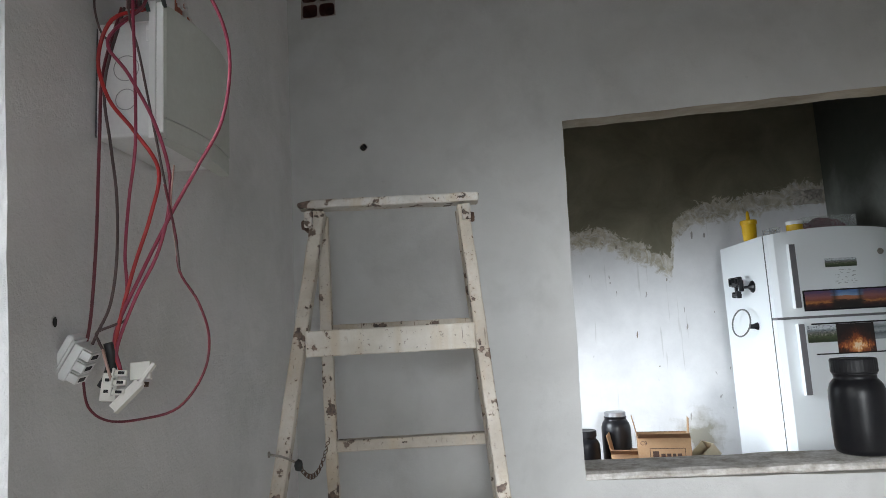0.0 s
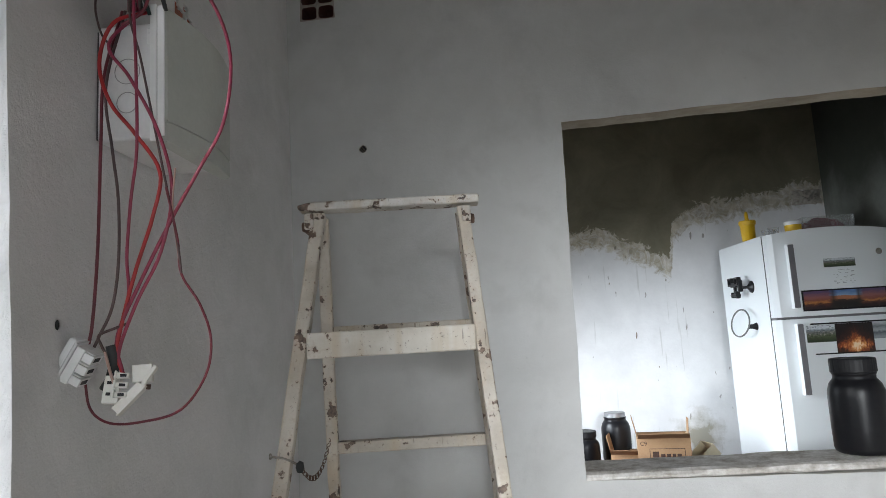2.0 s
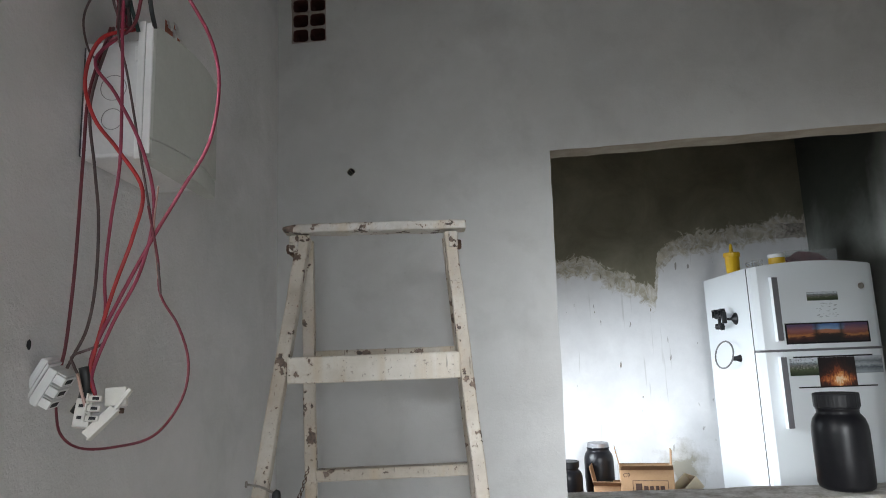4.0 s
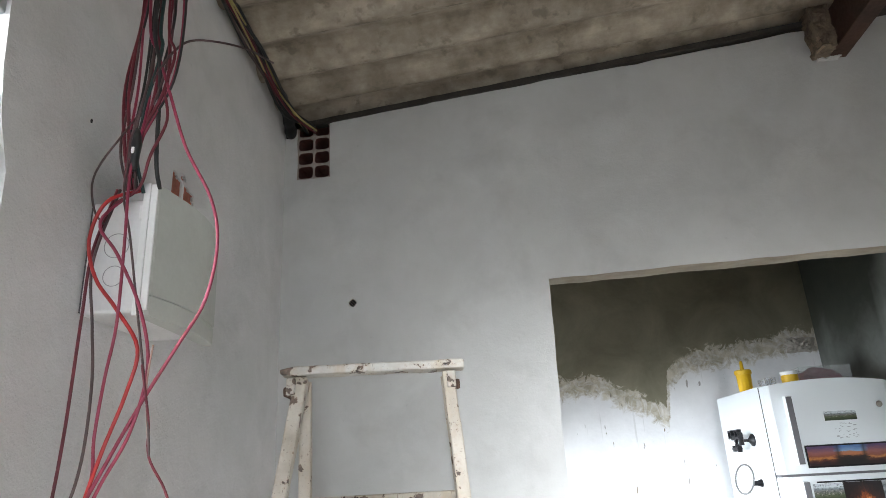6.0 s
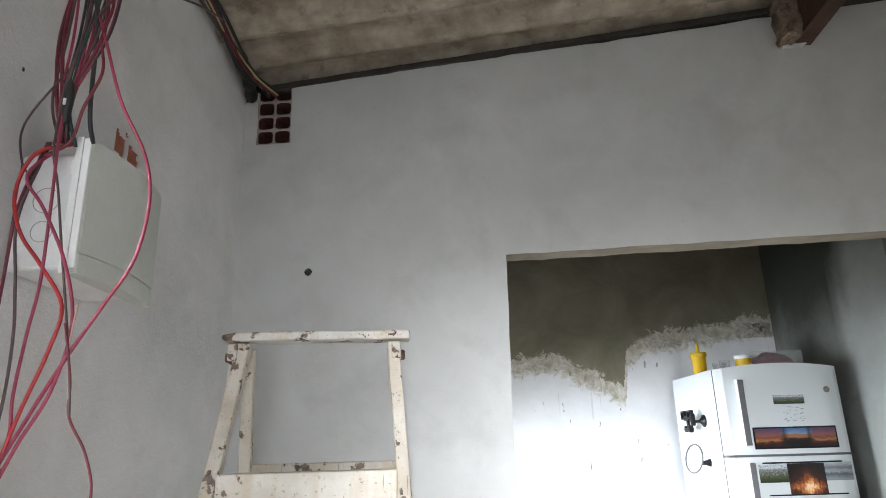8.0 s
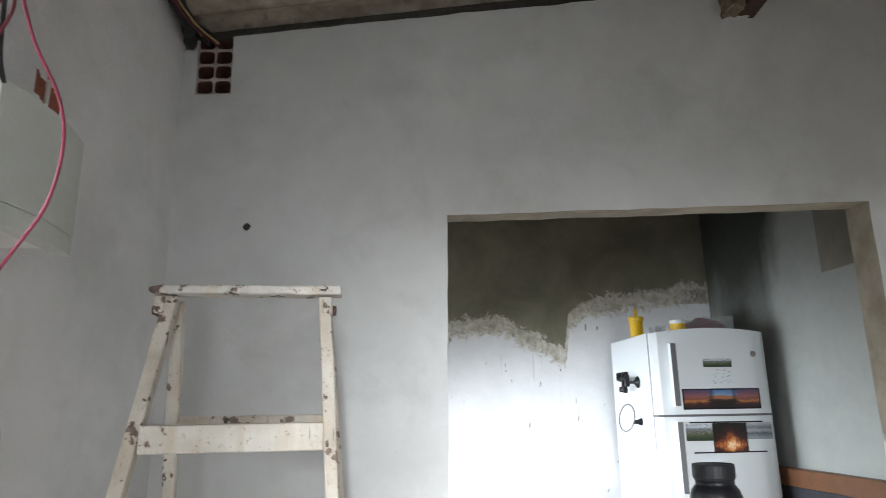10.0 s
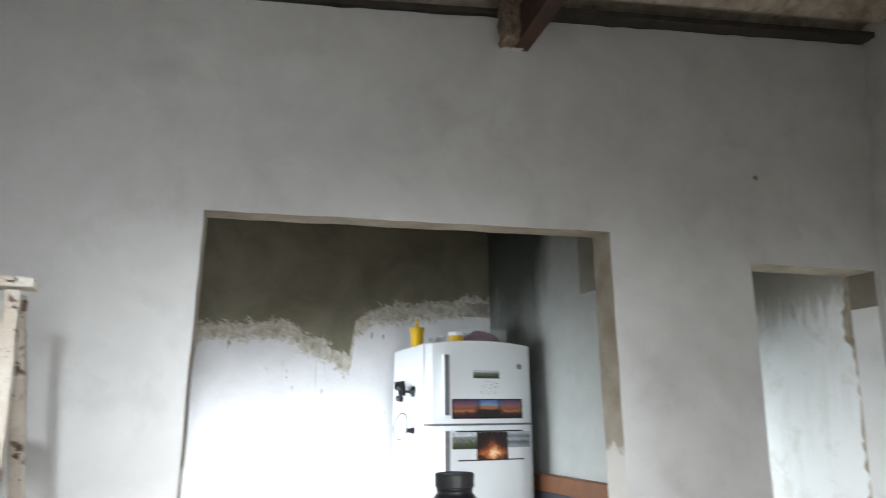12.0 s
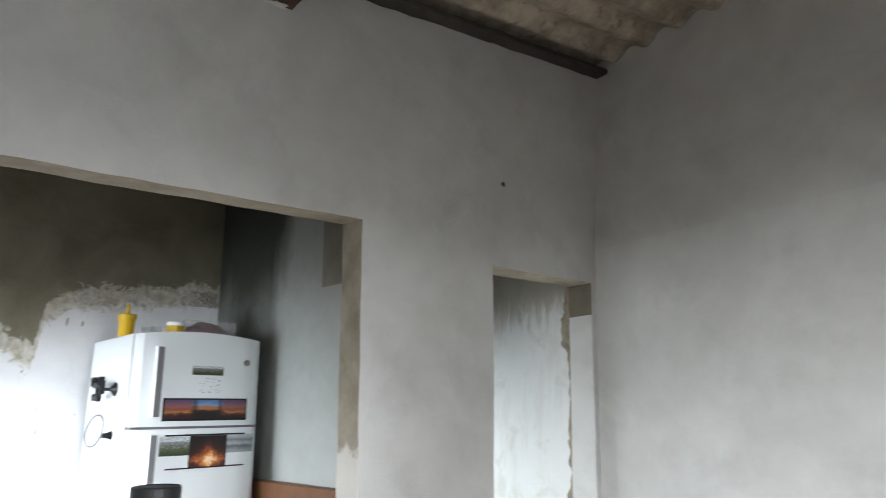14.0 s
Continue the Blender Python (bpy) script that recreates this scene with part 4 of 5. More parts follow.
box(-0.060, -0.044, 0.19, 0.27, 1.612, 1.628, 0.003, bm)
box(-0.064, -0.042, 0.176, 0.20, 1.578, 1.640, 0.004, bm)
part("arm", bm, M_black, clamp)
for y in (0.205, 0.29):
    bm = bmesh.new()
    for a, b, c, d in ((-0.022, 0.022, 0.014, 0.022), (-0.022, 0.022, -0.022, -0.014), (-0.022, -0.013, -0.022, 0.022), (0.013, 0.022, -0.022, 0.022)):
        box(-0.068, -0.045, y + a, y + b, 1.635 + c, 1.635 + d, 0.003, bm)
    part("jaw", bm, M_black, clamp)
part("crosspiece", box(-0.066, -0.046, 0.215, 0.285, 1.606, 1.630, 0.004), M_black, clamp)
part("stem", box(-0.063, -0.049, 0.236, 0.254, 1.560, 1.612, 0.003), M_black, clamp)
bm = box(-0.070, -0.044, 0.205, 0.282, 1.556, 1.570, 0.004)
box(-0.068, -0.046, 0.205, 0.222, 1.545, 1.584, 0.004, bm)
box(-0.068, -0.046, 0.262, 0.282, 1.550, 1.580, 0.004, bm)
part("lower_clip", bm, M_black, clamp)

M_hoop = plain("dull_grey_wire", (0.22, 0.22, 0.22), (0.15, 0.15, 0.15), 0.5, 30, 200, 0, 0.6)
ring = thing("suction_ring", fridge.matrix_world @ pose(0, 0, 0), "wire ring on a black suction foot on the fridge side", "holder")
bm = tube([(-0.05 + 0.012 * math.sin(a), 0.245 + 0.115 * math.cos(a), 1.415 + 0.07 * math.sin(a)) for a in [2 * math.pi * i / 20 for i in range(21)]], 0.0042, 8)
part("hoop", bm, M_hoop, ring, "dull wire hoop", True)
bm = lathe(((0.0001, 0), (0.020, 0.0), (0.017, 0.008), (0.012, 0.022), (0.011, 0.040), (0.0001, 0.040)), 20)
bm.transform(Matrix.Translation((0, 0.165, 1.395)) @ Matrix.Rotation(radians(-90), 4, "Y"))
part("suction_foot", bm, M_black, ring)

# ---- things on top of the fridge ----
TOPZ = H
bottle = thing("squeeze_bottle", pose(1.965, 1.56, TOPZ), "ribbed yellow plastic squeeze bottle standing on the fridge", "bottle")
prof = ((0.0001, 0.0), (0.030, 0.0), (0.034, 0.006), (0.037, 0.085), (0.039, 0.088), (0.0001, 0.088))
bm = lathe(prof, 48)
for v in bm.verts:
    r = math.hypot(v.co.x, v.co.y)
    if r > 0.02 and v.co.z < 0.084:
        k = 1 - 0.05 * (0.5 + 0.5 * math.cos(12 * math.atan2(v.co.y, v.co.x)))
        v.co.x, v.co.y = v.co.x * k, v.co.y * k
part("body", bm, M_yellow, bottle, "", True)
part("collar", lathe(((0.0001, 0.088), (0.042, 0.088), (0.043, 0.104), (0.040, 0.110), (0.0001, 0.112)), 40), M_yellow, bottle)
part("nozzle", lathe(((0.012, 0.110), (0.010, 0.120), (0.008, 0.150), (0.005, 0.160), (0.0001, 0.161)), 20), M_yellow, bottle, "", True)

tub = thing("small_tub", pose(2.19, 1.55, TOPZ), "small white tub with a yellow label on the fridge", "tub")
part("body", lathe(((0.0001, 0), (0.036, 0.0), (0.038, 0.004), (0.040, 0.075), (0.0001, 0.075)), 36), M_white_pl, tub)
part("label", lathe(((0.0388, 0.028), (0.0402, 0.028), (0.0410, 0.068), (0.0396, 0.068)), 36), M_yellow, tub, "yellow label band")
part("lid", lathe(((0.0001, 0.075), (0.043, 0.075), (0.043, 0.085), (0.040, 0.088), (0.0001, 0.088)), 36), M_white_pl, tub)
for i, (x, y, w, h) in enumerate(((2.075, 1.58, 0.05, 0.055), (2.13, 1.66, 0.04, 0.075))):
    glass = thing("plastic_cup", pose(x, y, TOPZ), "clear plastic cup standing on the fridge", "cup", "cups on the fridge")
    part("body", lathe(((0.0001, 0), (w * 0.6, 0.0), (w * 0.75, h), (w * 0.72, h), (w * 0.57, 0.003), (0.0001, 0.003)), 28), M_clear, glass, "", True)
cont = thing("plastic_container", pose(2.38, 1.66, TOPZ), "clear plastic container with dark pink cloth inside", "container")
bm = bmesh.new()
for d in ((-0.13, 0.13, -0.09, -0.087, 0.0, 0.11), (-0.13, 0.13, 0.087, 0.09, 0.0, 0.11), (-0.13, -0.127, -0.087, 0.087, 0.0, 0.11), (0.127, 0.13, -0.087, 0.087, 0.0, 0.11)):
    box(*d, 0.001, bm)
part("shell", bm, M_clear, cont)
bm = bmesh.new()
bmesh.ops.create_icosphere(bm, subdivisions=4, radius=1.0)
for v in bm.verts:
    n_ = 1 + 0.25 * noise.noise(v.co * 2.6) + 0.08 * noise.noise(v.co * 8)
    v.co = Vector((v.co.x * 0.105 * n_, v.co.y * 0.07 * n_, max(0.001, 0.045 + v.co.z * 0.062 * n_)))
cloth = new("folded_cloth", mesh_of("folded_cloth", bm, M_red_cloth, True))
cloth.location = (2.385, 1.66, TOPZ + 0.001)
tagged(cloth, "crumpled dark pink cloth in the clear container", "cloth")


# ---- black supplement jars ----
def big_jar(m, label, lid_material, lid_label, lid_rise=0.0, group="black jars"):
    jar = thing("plastic_jar", m, label, "jar", group)
    part("body", lathe(((0.0001, 0.0), (0.066, 0.0), (0.074, 0.005), (0.0775, 0.016), (0.0785, 0.08), (0.0785, 0.165), (0.077, 0.185), (0.071, 0.205),
                        (0.062, 0.217), (0.0585, 0.221), (0.0585, 0.232), (0.0605, 0.234), (0.0605, 0.238), (0.0585, 0.240), (0.0001, 0.240)), 64), M_black, jar, "", True)
    bm = lathe(((0.0001, 0.239), (0.0625, 0.239), (0.064, 0.242), (0.064, 0.277), (0.0625, 0.281), (0.058, 0.282), (0.056, 0.279), (0.0001, 0.279)), 96)
    for v in bm.verts:
        r = math.hypot(v.co.x, v.co.y)
        if 0.0635 < r < 0.0645:
            k = 1 + 0.004 * math.cos(60 * math.atan2(v.co.y, v.co.x))
            v.co.x, v.co.y = v.co.x * k, v.co.y * k
    if lid_rise:
        for v in bm.verts:
            v.co.z = 0.239 + (v.co.z - 0.239) * lid_rise
            v.co.x, v.co.y = v.co.x * 0.90, v.co.y * 0.90
    part("lid", bm, lid_material, jar, lid_label)
    return jar


big_jar(pose(1.738, 0.098, 1.0165), "big black plastic jar with a black lid on the hatch sill", M_black_matt, "ribbed dull black lid")
big_jar(pose(1.200, 1.71, 0.705), "black plastic jar with a silver lid on the kitchen table", M_silver, "silver lid", 0.55)
jar3 = big_jar(pose(1.02, 1.58, 0.69, 0, 0, 20) @ Matrix.Diagonal((0.95, 0.95, 0.72, 1)), "short black plastic jar with a black lid on the table", M_black_matt, "dull black lid")


# ---- cardboard boxes on the table ----
def carton(m, w, d, h, label, printed):
    """An opened carton: four walls, a bottom and four flaps standing at different angles."""
    c = thing("cardboard_box", m, label, "box", "cartons on the table")
    t = 0.004
    for name, dims in (("front_wall", (-w / 2, w / 2, -d / 2, -d / 2 + t, 0, h)), ("back_wall", (-w / 2, w / 2, d / 2 - t, d / 2, 0, h)),
                       ("side_wall", (-w / 2, -w / 2 + t, -d / 2 + t, d / 2 - t, 0, h)), ("side_wall", (w / 2 - t, w / 2, -d / 2 + t, d / 2 - t, 0, h)),
                       ("bottom", (-w / 2 + t, w / 2 - t, -d / 2 + t, d / 2 - t, 0, t))):
        part(name, box(*dims, 0.001), M_card, c)
    f = 0.5 * d

    def flap(x, y, rz, tilt, length, width):
        bm = box(-width / 2, width / 2, -t / 2, t / 2, 0, length, 0.001)
        for v in bm.verts:
            v.co.x *= 1 - 0.06 * v.co.z / length
        bm.transform(pose(x, y, h + 0.001, 0, 0, rz) @ pose(0, 0, 0, tilt))
        part("flap", bm, M_card_in if tilt > 60 else M_card, c, "bent cardboard flap")
    flap(0, -d / 2 + t / 2, 0, 66, 0.075, w)
    flap(0, d / 2 - t / 2, 180, 100, 0.07, w)
    flap(-w / 2 + t / 2, 0, -90, 12, 0.095, d)
    flap(w / 2 - t / 2, 0, 90, 4, 0.085, d * 0.35)
    if printed:
        y = -d / 2 - 0.0012
        bm = bmesh.new()
        for a, b, e, g in ((-0.072, 0.098, 0.060, 0.0625), (-0.072, 0.098, 0.126, 0.1285), (-0.072, -0.0695, 0.0625, 0.126), (0.0955, 0.098, 0.0625, 0.126)):
            box(a, b, y, y + 0.0014, e, g, 0, bm)
        part("print_frame", bm, M_print, c, "printed frame")
        bm = bmesh.new()
        for i, wd in enumerate((0.026, 0.018, 0.017, 0.014, 0.018)):
            x = -0.058 + (0, 0.029, 0.050, 0.070, 0.087)[i] * 1.34
            box(x, x + wd * 1.15, y, y + 0.0014, 0.074, 0.114 if i == 0 else 0.102, 0.0005, bm)
        part("print_mark", bm, M_print, c, "plain printed bars of a trade mark")
        cu = bpy.data.curves.new("code", "FONT")
        cu.body, cu.size, cu.extrude = "C9", 0.028, 0.0005
        tx = new("print_code", cu)
        tx.matrix_world = pose(0, 0, 0)
        cu.materials.append(M_print)
        tx.parent = c
        tx.matrix_local = pose(-w / 2 + 0.012, y + 0.0004, h - 0.034, 90, 0, 0)
        tagged(tx, "printed letters C9")
    return c


carton(pose(1.405, 1.50, 0.69, 0, 0, -7), 0.255, 0.20, 0.178, "open brown cardboard box with print on the table", True)
carton(pose(1.235, 1.59, 0.69, 0, 0, -14), 0.15, 0.16, 0.085, "small open brown cardboard box on the table", False)
bowl = thing("plastic_tray", pose(1.640, 1.50, 0.690, 0, -38, 20), "cream plastic tray leaning on the table things", "tray")
bm = bmesh.new()
for d in ((-0.07, 0.07, -0.05, 0.05, 0.0, 0.004), (-0.07, -0.066, -0.05, 0.05, 0.004, 0.07), (0.066, 0.07, -0.05, 0.05, 0.004, 0.07), (-0.066, 0.066, -0.05, -0.046, 0.004, 0.07), (-0.066, 0.066, 0.046, 0.05, 0.004, 0.07)):
    box(*d, 0.0015, bm)
bm.transform(Matrix.Translation((0, 0, 0.05)))
part("shell", bm, M_cream, bowl)

# ---- stepladder ----
ladder = thing("stepladder", pose(0.454, -0.6135, 0, 0, 0, 8), "old wooden stepladder with chipped white paint", "stepladder")
bm = box(-0.202, 0.208, -0.050, 0.004, 1.732, 1.752, 0.004)
bmesh.ops.subdivide_edges(bm, edges=[e for e in bm.edges if e.calc_length() > 0.3], cuts=40, use_grid_fill=True)
for v in bm.verts:
    v.co += noise.noise_vector(v.co * 24) * 0.0022
    v.co.z -= 0.006 * max(0.0, (-0.17 - v.co.x) / 0.03) * (1 if v.co.z > 1.74 else -0.6)
part("top_board", bm, M_chip_top, ladder)


def at_height(z, side, front):
    """Where the middle of a rail is at height z: side -1 or 1."""
    k = (1.735 - z) / 1.735
    if front:
        x = (-0.155 - 0.190 * k if side < 0 else 0.172 + 0.150 * k) - 0.035 * k
    else:
        x = -0.158 - 0.05 * k if side < 0 else 0.170 + 0.15 * k
    y = (-0.02 - 0.38 * k) if front else (0.03 + 0.42 * k)
    return Vector((x, y, z))


for side in (-1, 1):
    for front in (True, False):
        part("front_rail" if front else "rear_rail", stick(at_height(0.0, side, front), at_height(1.727, side, front), (0.029 if side < 0 else 0.027) if front else 0.028, 0.030 if front else 0.026, 0.003, None, 70), M_chip, ladder)
for z in (1.405, 1.02, 0.68, 0.34):
    a, b = at_height(z, -1, True), at_height(z, 1, True)
    bm = box(a.x + 0.0170, b.x - 0.0150, a.y - 0.012, a.y + 0.012, z - 0.002, z + 0.053, 0.003)
    box(a.x + 0.0170, b.x - 0.0150, a.y + 0.0121, a.y + 0.075, z + 0.034, z + 0.053, 0.003, bm)
    part("step", bm, M_chip_step, ladder)
for z in (1.445, 1.165, 0.60, 0.20):
    a, b = at_height(z, -1, False), at_height(z, 1, False)
    part("crossbar", box(a.x + 0.0145, b.x - 0.0145, a.y - 0.020, a.y + 0.014, z, z + 0.028, 0.003), M_chip, ladder)
for side in (-1, 1):
    bm = lathe(((0.0001, 0), (0.011, 0), (0.012, 0.003), (0.010, 0.008), (0.0001, 0.009)), 16)
    bm.transform(Matrix.Translation((side * 0.189, -0.02, 1.70)) @ Matrix.Rotation(radians(90 * side), 4, "Y"))
    part("bolt", bm, M_rust, ladder, "rusty bolt head")
    part("hinge", box(side * 0.178 - 0.010, side * 0.178 + 0.010, -0.048, -0.036, 1.69, 1.727, 0.003), M_chip_top, ladder, "painted hinge plate")
    part("hinge_strap", box(side * 0.178 - 0.016, side * 0.178 + 0.004, -0.012, 0.045, 1.688, 1.704, 0.003), M_rust, ladder, "rusty hinge strap")
# nail and chain between the rails
p, q = at_height(1.208, -1, True), at_height(1.200, -1, False)
part("nail", tube([p + Vector((-0.026, -0.02, 0.010)), p + Vector((0.002, -0.019, 0.004)), p + Vector((0.030, -0.017, -0.010))], 0.0024, 8), M_metal, ladder, "bent nail")
bm = lathe(((0.0001, 0), (0.006, 0), (0.006, 0.003), (0.0001, 0.003)), 12)
bm.transform(Matrix.Translation(p + Vector((-0.026, -0.02, 0.010))) @ Matrix.Rotation(radians(90), 4, "Y"))
part("nail_head", bm, M_metal, ladder)
bm = bmesh.new()
n = 22
for i in range(n):
    u = i / (n - 1)
    c = (p + Vector((0.036, -0.016, -0.018))).lerp(q + Vector((-0.005, -0.013, 0.0)), u) - Vector((0, 0, 0.19 * u * (1 - u)))
    ring_pts = [Vector((0.0036 * math.cos(a), 0, 0.0056 * math.sin(a))) for a in [2 * math.pi * k / 8 for k in range(9)]]
    own = tube(ring_pts, 0.0010, 5, None, 2)
    own.transform(Matrix.Translation(c) @ Matrix.Rotation(radians(35 + 90 * (i % 2)), 4, "Z") @ Matrix.Rotation(radians(-60 + 120 * u), 4, "Y"))
    join(bm, own)
part("chain", bm, M_rust, ladder, "rusty thin chain")
bm = lathe(((0.0001, -0.012), (0.006, -0.009), (0.0085, 0.0), (0.006, 0.008), (0.0001, 0.011)), 12)
for v in bm.verts:
    v.co += noise.noise_vector(v.co * 120) * 0.003
bm.transform(Matrix.Translation(p + Vector((0.033, -0.018, -0.014))))
part("tape_lump", bm, M_black_wire, ladder, "black taped end of the chain", True)

# ---- distribution box on the left wall ----
pb = thing("distribution_box", LEFT @ pose(-1.105, 0, 1.79), "open white plastic electrical distribution box on the wall", "electrical box")
part("housing", box(0.0, 0.235, -0.118, -0.004, 0.0, 0.205, 0.006), M_box_side, pb)
# dark plate added for the shadow line between housing and wall
part("shadow_gap", box(0.006, 0.229, -0.0038, 0.002, 0.006, 0.199), M_gasket, pb)


def bowed_panel(z0, z1, inset):
    """A length of the bowed cover between two heights."""
    bm = bmesh.new()
    n = 14
    prof = [(-0.018 + inset, -0.112), (-0.018 + inset, -0.128 + inset)]
    prof += [(-0.012 + 0.262 * i / n, -0.134 - 0.016 * math.sin(math.pi * i / n) + inset) for i in range(n + 1)]
    prof += [(0.256 - inset, -0.128 + inset), (0.256 - inset, -0.112)]
    lo = [bm.verts.new((x, y, z0)) for x, y in prof]
    hi = [bm.verts.new((x, y, z1)) for x, y in prof]
    for i in range(len(prof)):
        k = (i + 1) % len(prof)
        bm.faces.new((lo[i], lo[k], hi[k], hi[i]))
    bm.faces.new(lo)
    bm.faces.new(hi[::-1])
    bmesh.ops.bevel(bm, geom=[e for e in bm.edges if abs(e.verts[0].co.z - e.verts[1].co.z) < 0.01], offset=0.002, segments=2, affect="EDGES")
    return bm


cover = part("cover", bowed_panel(0.024, 0.222, 0.0), M_box_shaded, pb, "bowed cover door, coloured as in shade")
part("lower_frame", bowed_panel(-0.012, 0.0225, 0.0012), M_box_shaded, pb, "lower strip of the cover frame, coloured as in shade")
part("cover_rim", box(-0.0225, -0.0185, -0.1335, -0.1215, -0.004, 0.222, 0.0012), M_white_pl, cover, "cover door edge in lighter white, as lit")
part("cover_rim", box(-0.0215, -0.0185, -0.1200, -0.108, -0.012, 0.226, 0.0012), M_white_pl, cover, "cover frame edge in lighter white, as lit")
for z in (0.055, 0.165):
    bm = box(-0.0045, -0.0004, -0.104, -0.094, z, z + 0.028, 0.001)
    box(-0.0075, -0.0045, -0.103, -0.096, z + 0.018, z + 0.026, 0.001, bm)
    part("catch", bm, M_white_pl, pb, "small white catch")
for x, z, r in ((-0.0015, 0.12, 0.022), (-0.0015, 0.065, 0.018)):
    bm = tube([(x, -0.058 + r * math.cos(a), z + r * math.sin(a)) for a in [2 * math.pi * i / 16 for i in range(17)]], 0.0007, 6, None, 2)
    part("knockout", bm, M_knock, pb, "round knock-out ring")

# ---- loose wires ----
WY = -1.145


def wire(name, pts, radius, material, label):
    """A hanging wire: (x, z) points in front of the box, each with its own small depth."""
    line = [(x, WY + (pt[0] if pt else 0.0), z) for x, z, *pt in pts]
    ob = new(name, mesh_of(name, tube(line, radius * 0.92, 8), material, True))
    return tagged(ob, label, "wire", "wires at the distribution box")


wire("wire", [(0.13, 2.75, 0.02), (0.155, 2.353), (0.18, 2.264), (0.209, 2.178), (0.249, 2.062), (0.30, 1.963), (0.317, 1.881), (0.303, 1.787), (0.263, 1.717), (0.217, 1.641), (0.167, 1.549), (0.127, 1.462), (0.137, 1.405)], 0.0032, M_pink, "long pink-red wire looping past the box")
wire("wire", [(0.213, 1.689, -0.01), (0.226, 1.607), (0.232, 1.553), (0.262, 1.504), (0.279, 1.451), (0.27, 1.397), (0.23, 1.348), (0.169, 1.333), (0.116, 1.333), (0.084, 1.355), (0.074, 1.40)], 0.0022, M_maroon, "thin maroon wire hanging in a wide loop")
wire("wire", [(0.125, 2.00, 0.01), (0.104, 1.885, -0.005), (0.096, 1.771), (0.093, 1.607), (0.086, 1.492), (0.078, 1.445)], 0.0028, M_maroon, "dark red wire hanging to the socket module")
wire("wire", [(0.13, 2.0, 0.01), (0.109, 1.865, -0.008), (0.116, 1.76), (0.127, 1.677), (0.128, 1.578), (0.118, 1.508), (0.097, 1.465), (0.085, 1.44)], 0.0026, M_brown_wire, "dirty brown wire hanging to the socket module")
wire("wire", [(0.16, 2.005, 0.03), (0.122, 1.97, -0.01), (0.10, 1.904, -0.012), (0.118, 1.836, -0.01), (0.161, 1.78, -0.01), (0.197, 1.717), (0.185, 1.646), (0.158, 1.567), (0.136, 1.489), (0.127, 1.44), (0.137, 1.405)], 0.0034, M_red, "bright red wire curling out of the box")
wire("wire", [(0.165, 2.35, 0.01), (0.17, 2.15), (0.158, 2.03, -0.01), (0.165, 1.889, -0.015), (0.164, 1.757, -0.01), (0.148, 1.675), (0.142, 1.586), (0.145, 1.524), (0.127, 1.45), (0.137, 1.405)], 0.0028, M_pink, "pink wire hanging before the box")
wire("wire", [(0.15, 2.0, 0.02), (0.117, 1.932, -0.014), (0.156, 1.87, -0.016), (0.199, 1.782, -0.01), (0.217, 1.689), (0.199, 1.591), (0.159, 1.514), (0.13, 1.44), (0.137, 1.405)], 0.003, M_pink, "pink-red wire crossing before the box")
wire("wire", [(0.145, 2.05, 0.0), (0.15, 1.977, -0.008), (0.17, 1.908, -0.012), (0.189, 1.811, -0.01), (0.203, 1.717), (0.222, 1.625), (0.229, 1.58), (0.232, 1.553)], 0.0022, M_brown_wire, "thin brown wire before the box")
wire("wire", [(0.16, 2.75, 0.03), (0.166, 2.352), (0.187, 2.227), (0.19, 2.056, 0.01), (0.19, 2.003, 0.03)], 0.0042, M_black_wire, "thick black cable running down to the box")
wire("wire", [(0.175, 2.75, 0.03), (0.179, 2.351), (0.186, 2.275), (0.168, 2.17), (0.16, 2.058), (0.167, 1.994, 0.02)], 0.0036, M_green_wire, "dark green cable running down to the box")
wire("wire", [(0.18, 2.75, 0.02), (0.193, 2.349), (0.212, 2.261), (0.20, 2.19), (0.209, 2.121), (0.185, 2.056), (0.164, 2.0, 0.01), (0.13, 1.97)], 0.003, M_maroon, "maroon wire twisting down to the box")
wire("wire", [(0.30, 2.40, 0.25), (0.296, 2.333, 0.10), (0.234, 2.308, 0.03), (0.206, 2.261), (0.171, 2.193), (0.154, 2.114), (0.156, 2.0, 0.01)], 0.0024, M_brown_wire, "dark thin wire coming from the roof edge")
wire("wire", [(0.158, 2.16, 0.01), (0.138, 2.115), (0.096, 2.053), (0.083, 2.011), (0.098, 1.957, -0.005), (0.12, 1.93, -0.01)], 0.002, M_brown_wire, "thin grey-brown wire curling at the box")
rng = random.Random(11)
for i in range(15):
    x = 0.118 + 0.0062 * i
    wob = [rng.uniform(-0.012, 0.012) for _ in range(6)]
    wire("wire", [(x + wob[0], 2.78, 0.03), (x + wob[1], 2.55, 0.02), (x + 0.006 + wob[2], 2.36, 0.01), (x + 0.006 + wob[3], 2.20), (0.14 + 0.4 * (x - 0.14) + wob[4], 2.08, 0.005), (0.145 + wob[5], 2.0, 0.015)],
         0.0026 + 0.0010 * (i % 3 == 0), (M_maroon, M_brown_wire, M_black_wire, M_maroon, M_pink, M_black_wire, M_brown_wire, M_black_wire, M_black_wire)[i % 9],
         ("maroon", "dirty brown", "black", "maroon", "pink-red", "black", "dirty brown", "black", "black")[i % 9] + " wire in the bundle above the box")
wire("wire", [(0.225, 1.72, -0.004), (0.218, 1.66), (0.225, 1.60), (0.232, 1.55)], 0.0016, M_copper, "bare pinkish wire end")

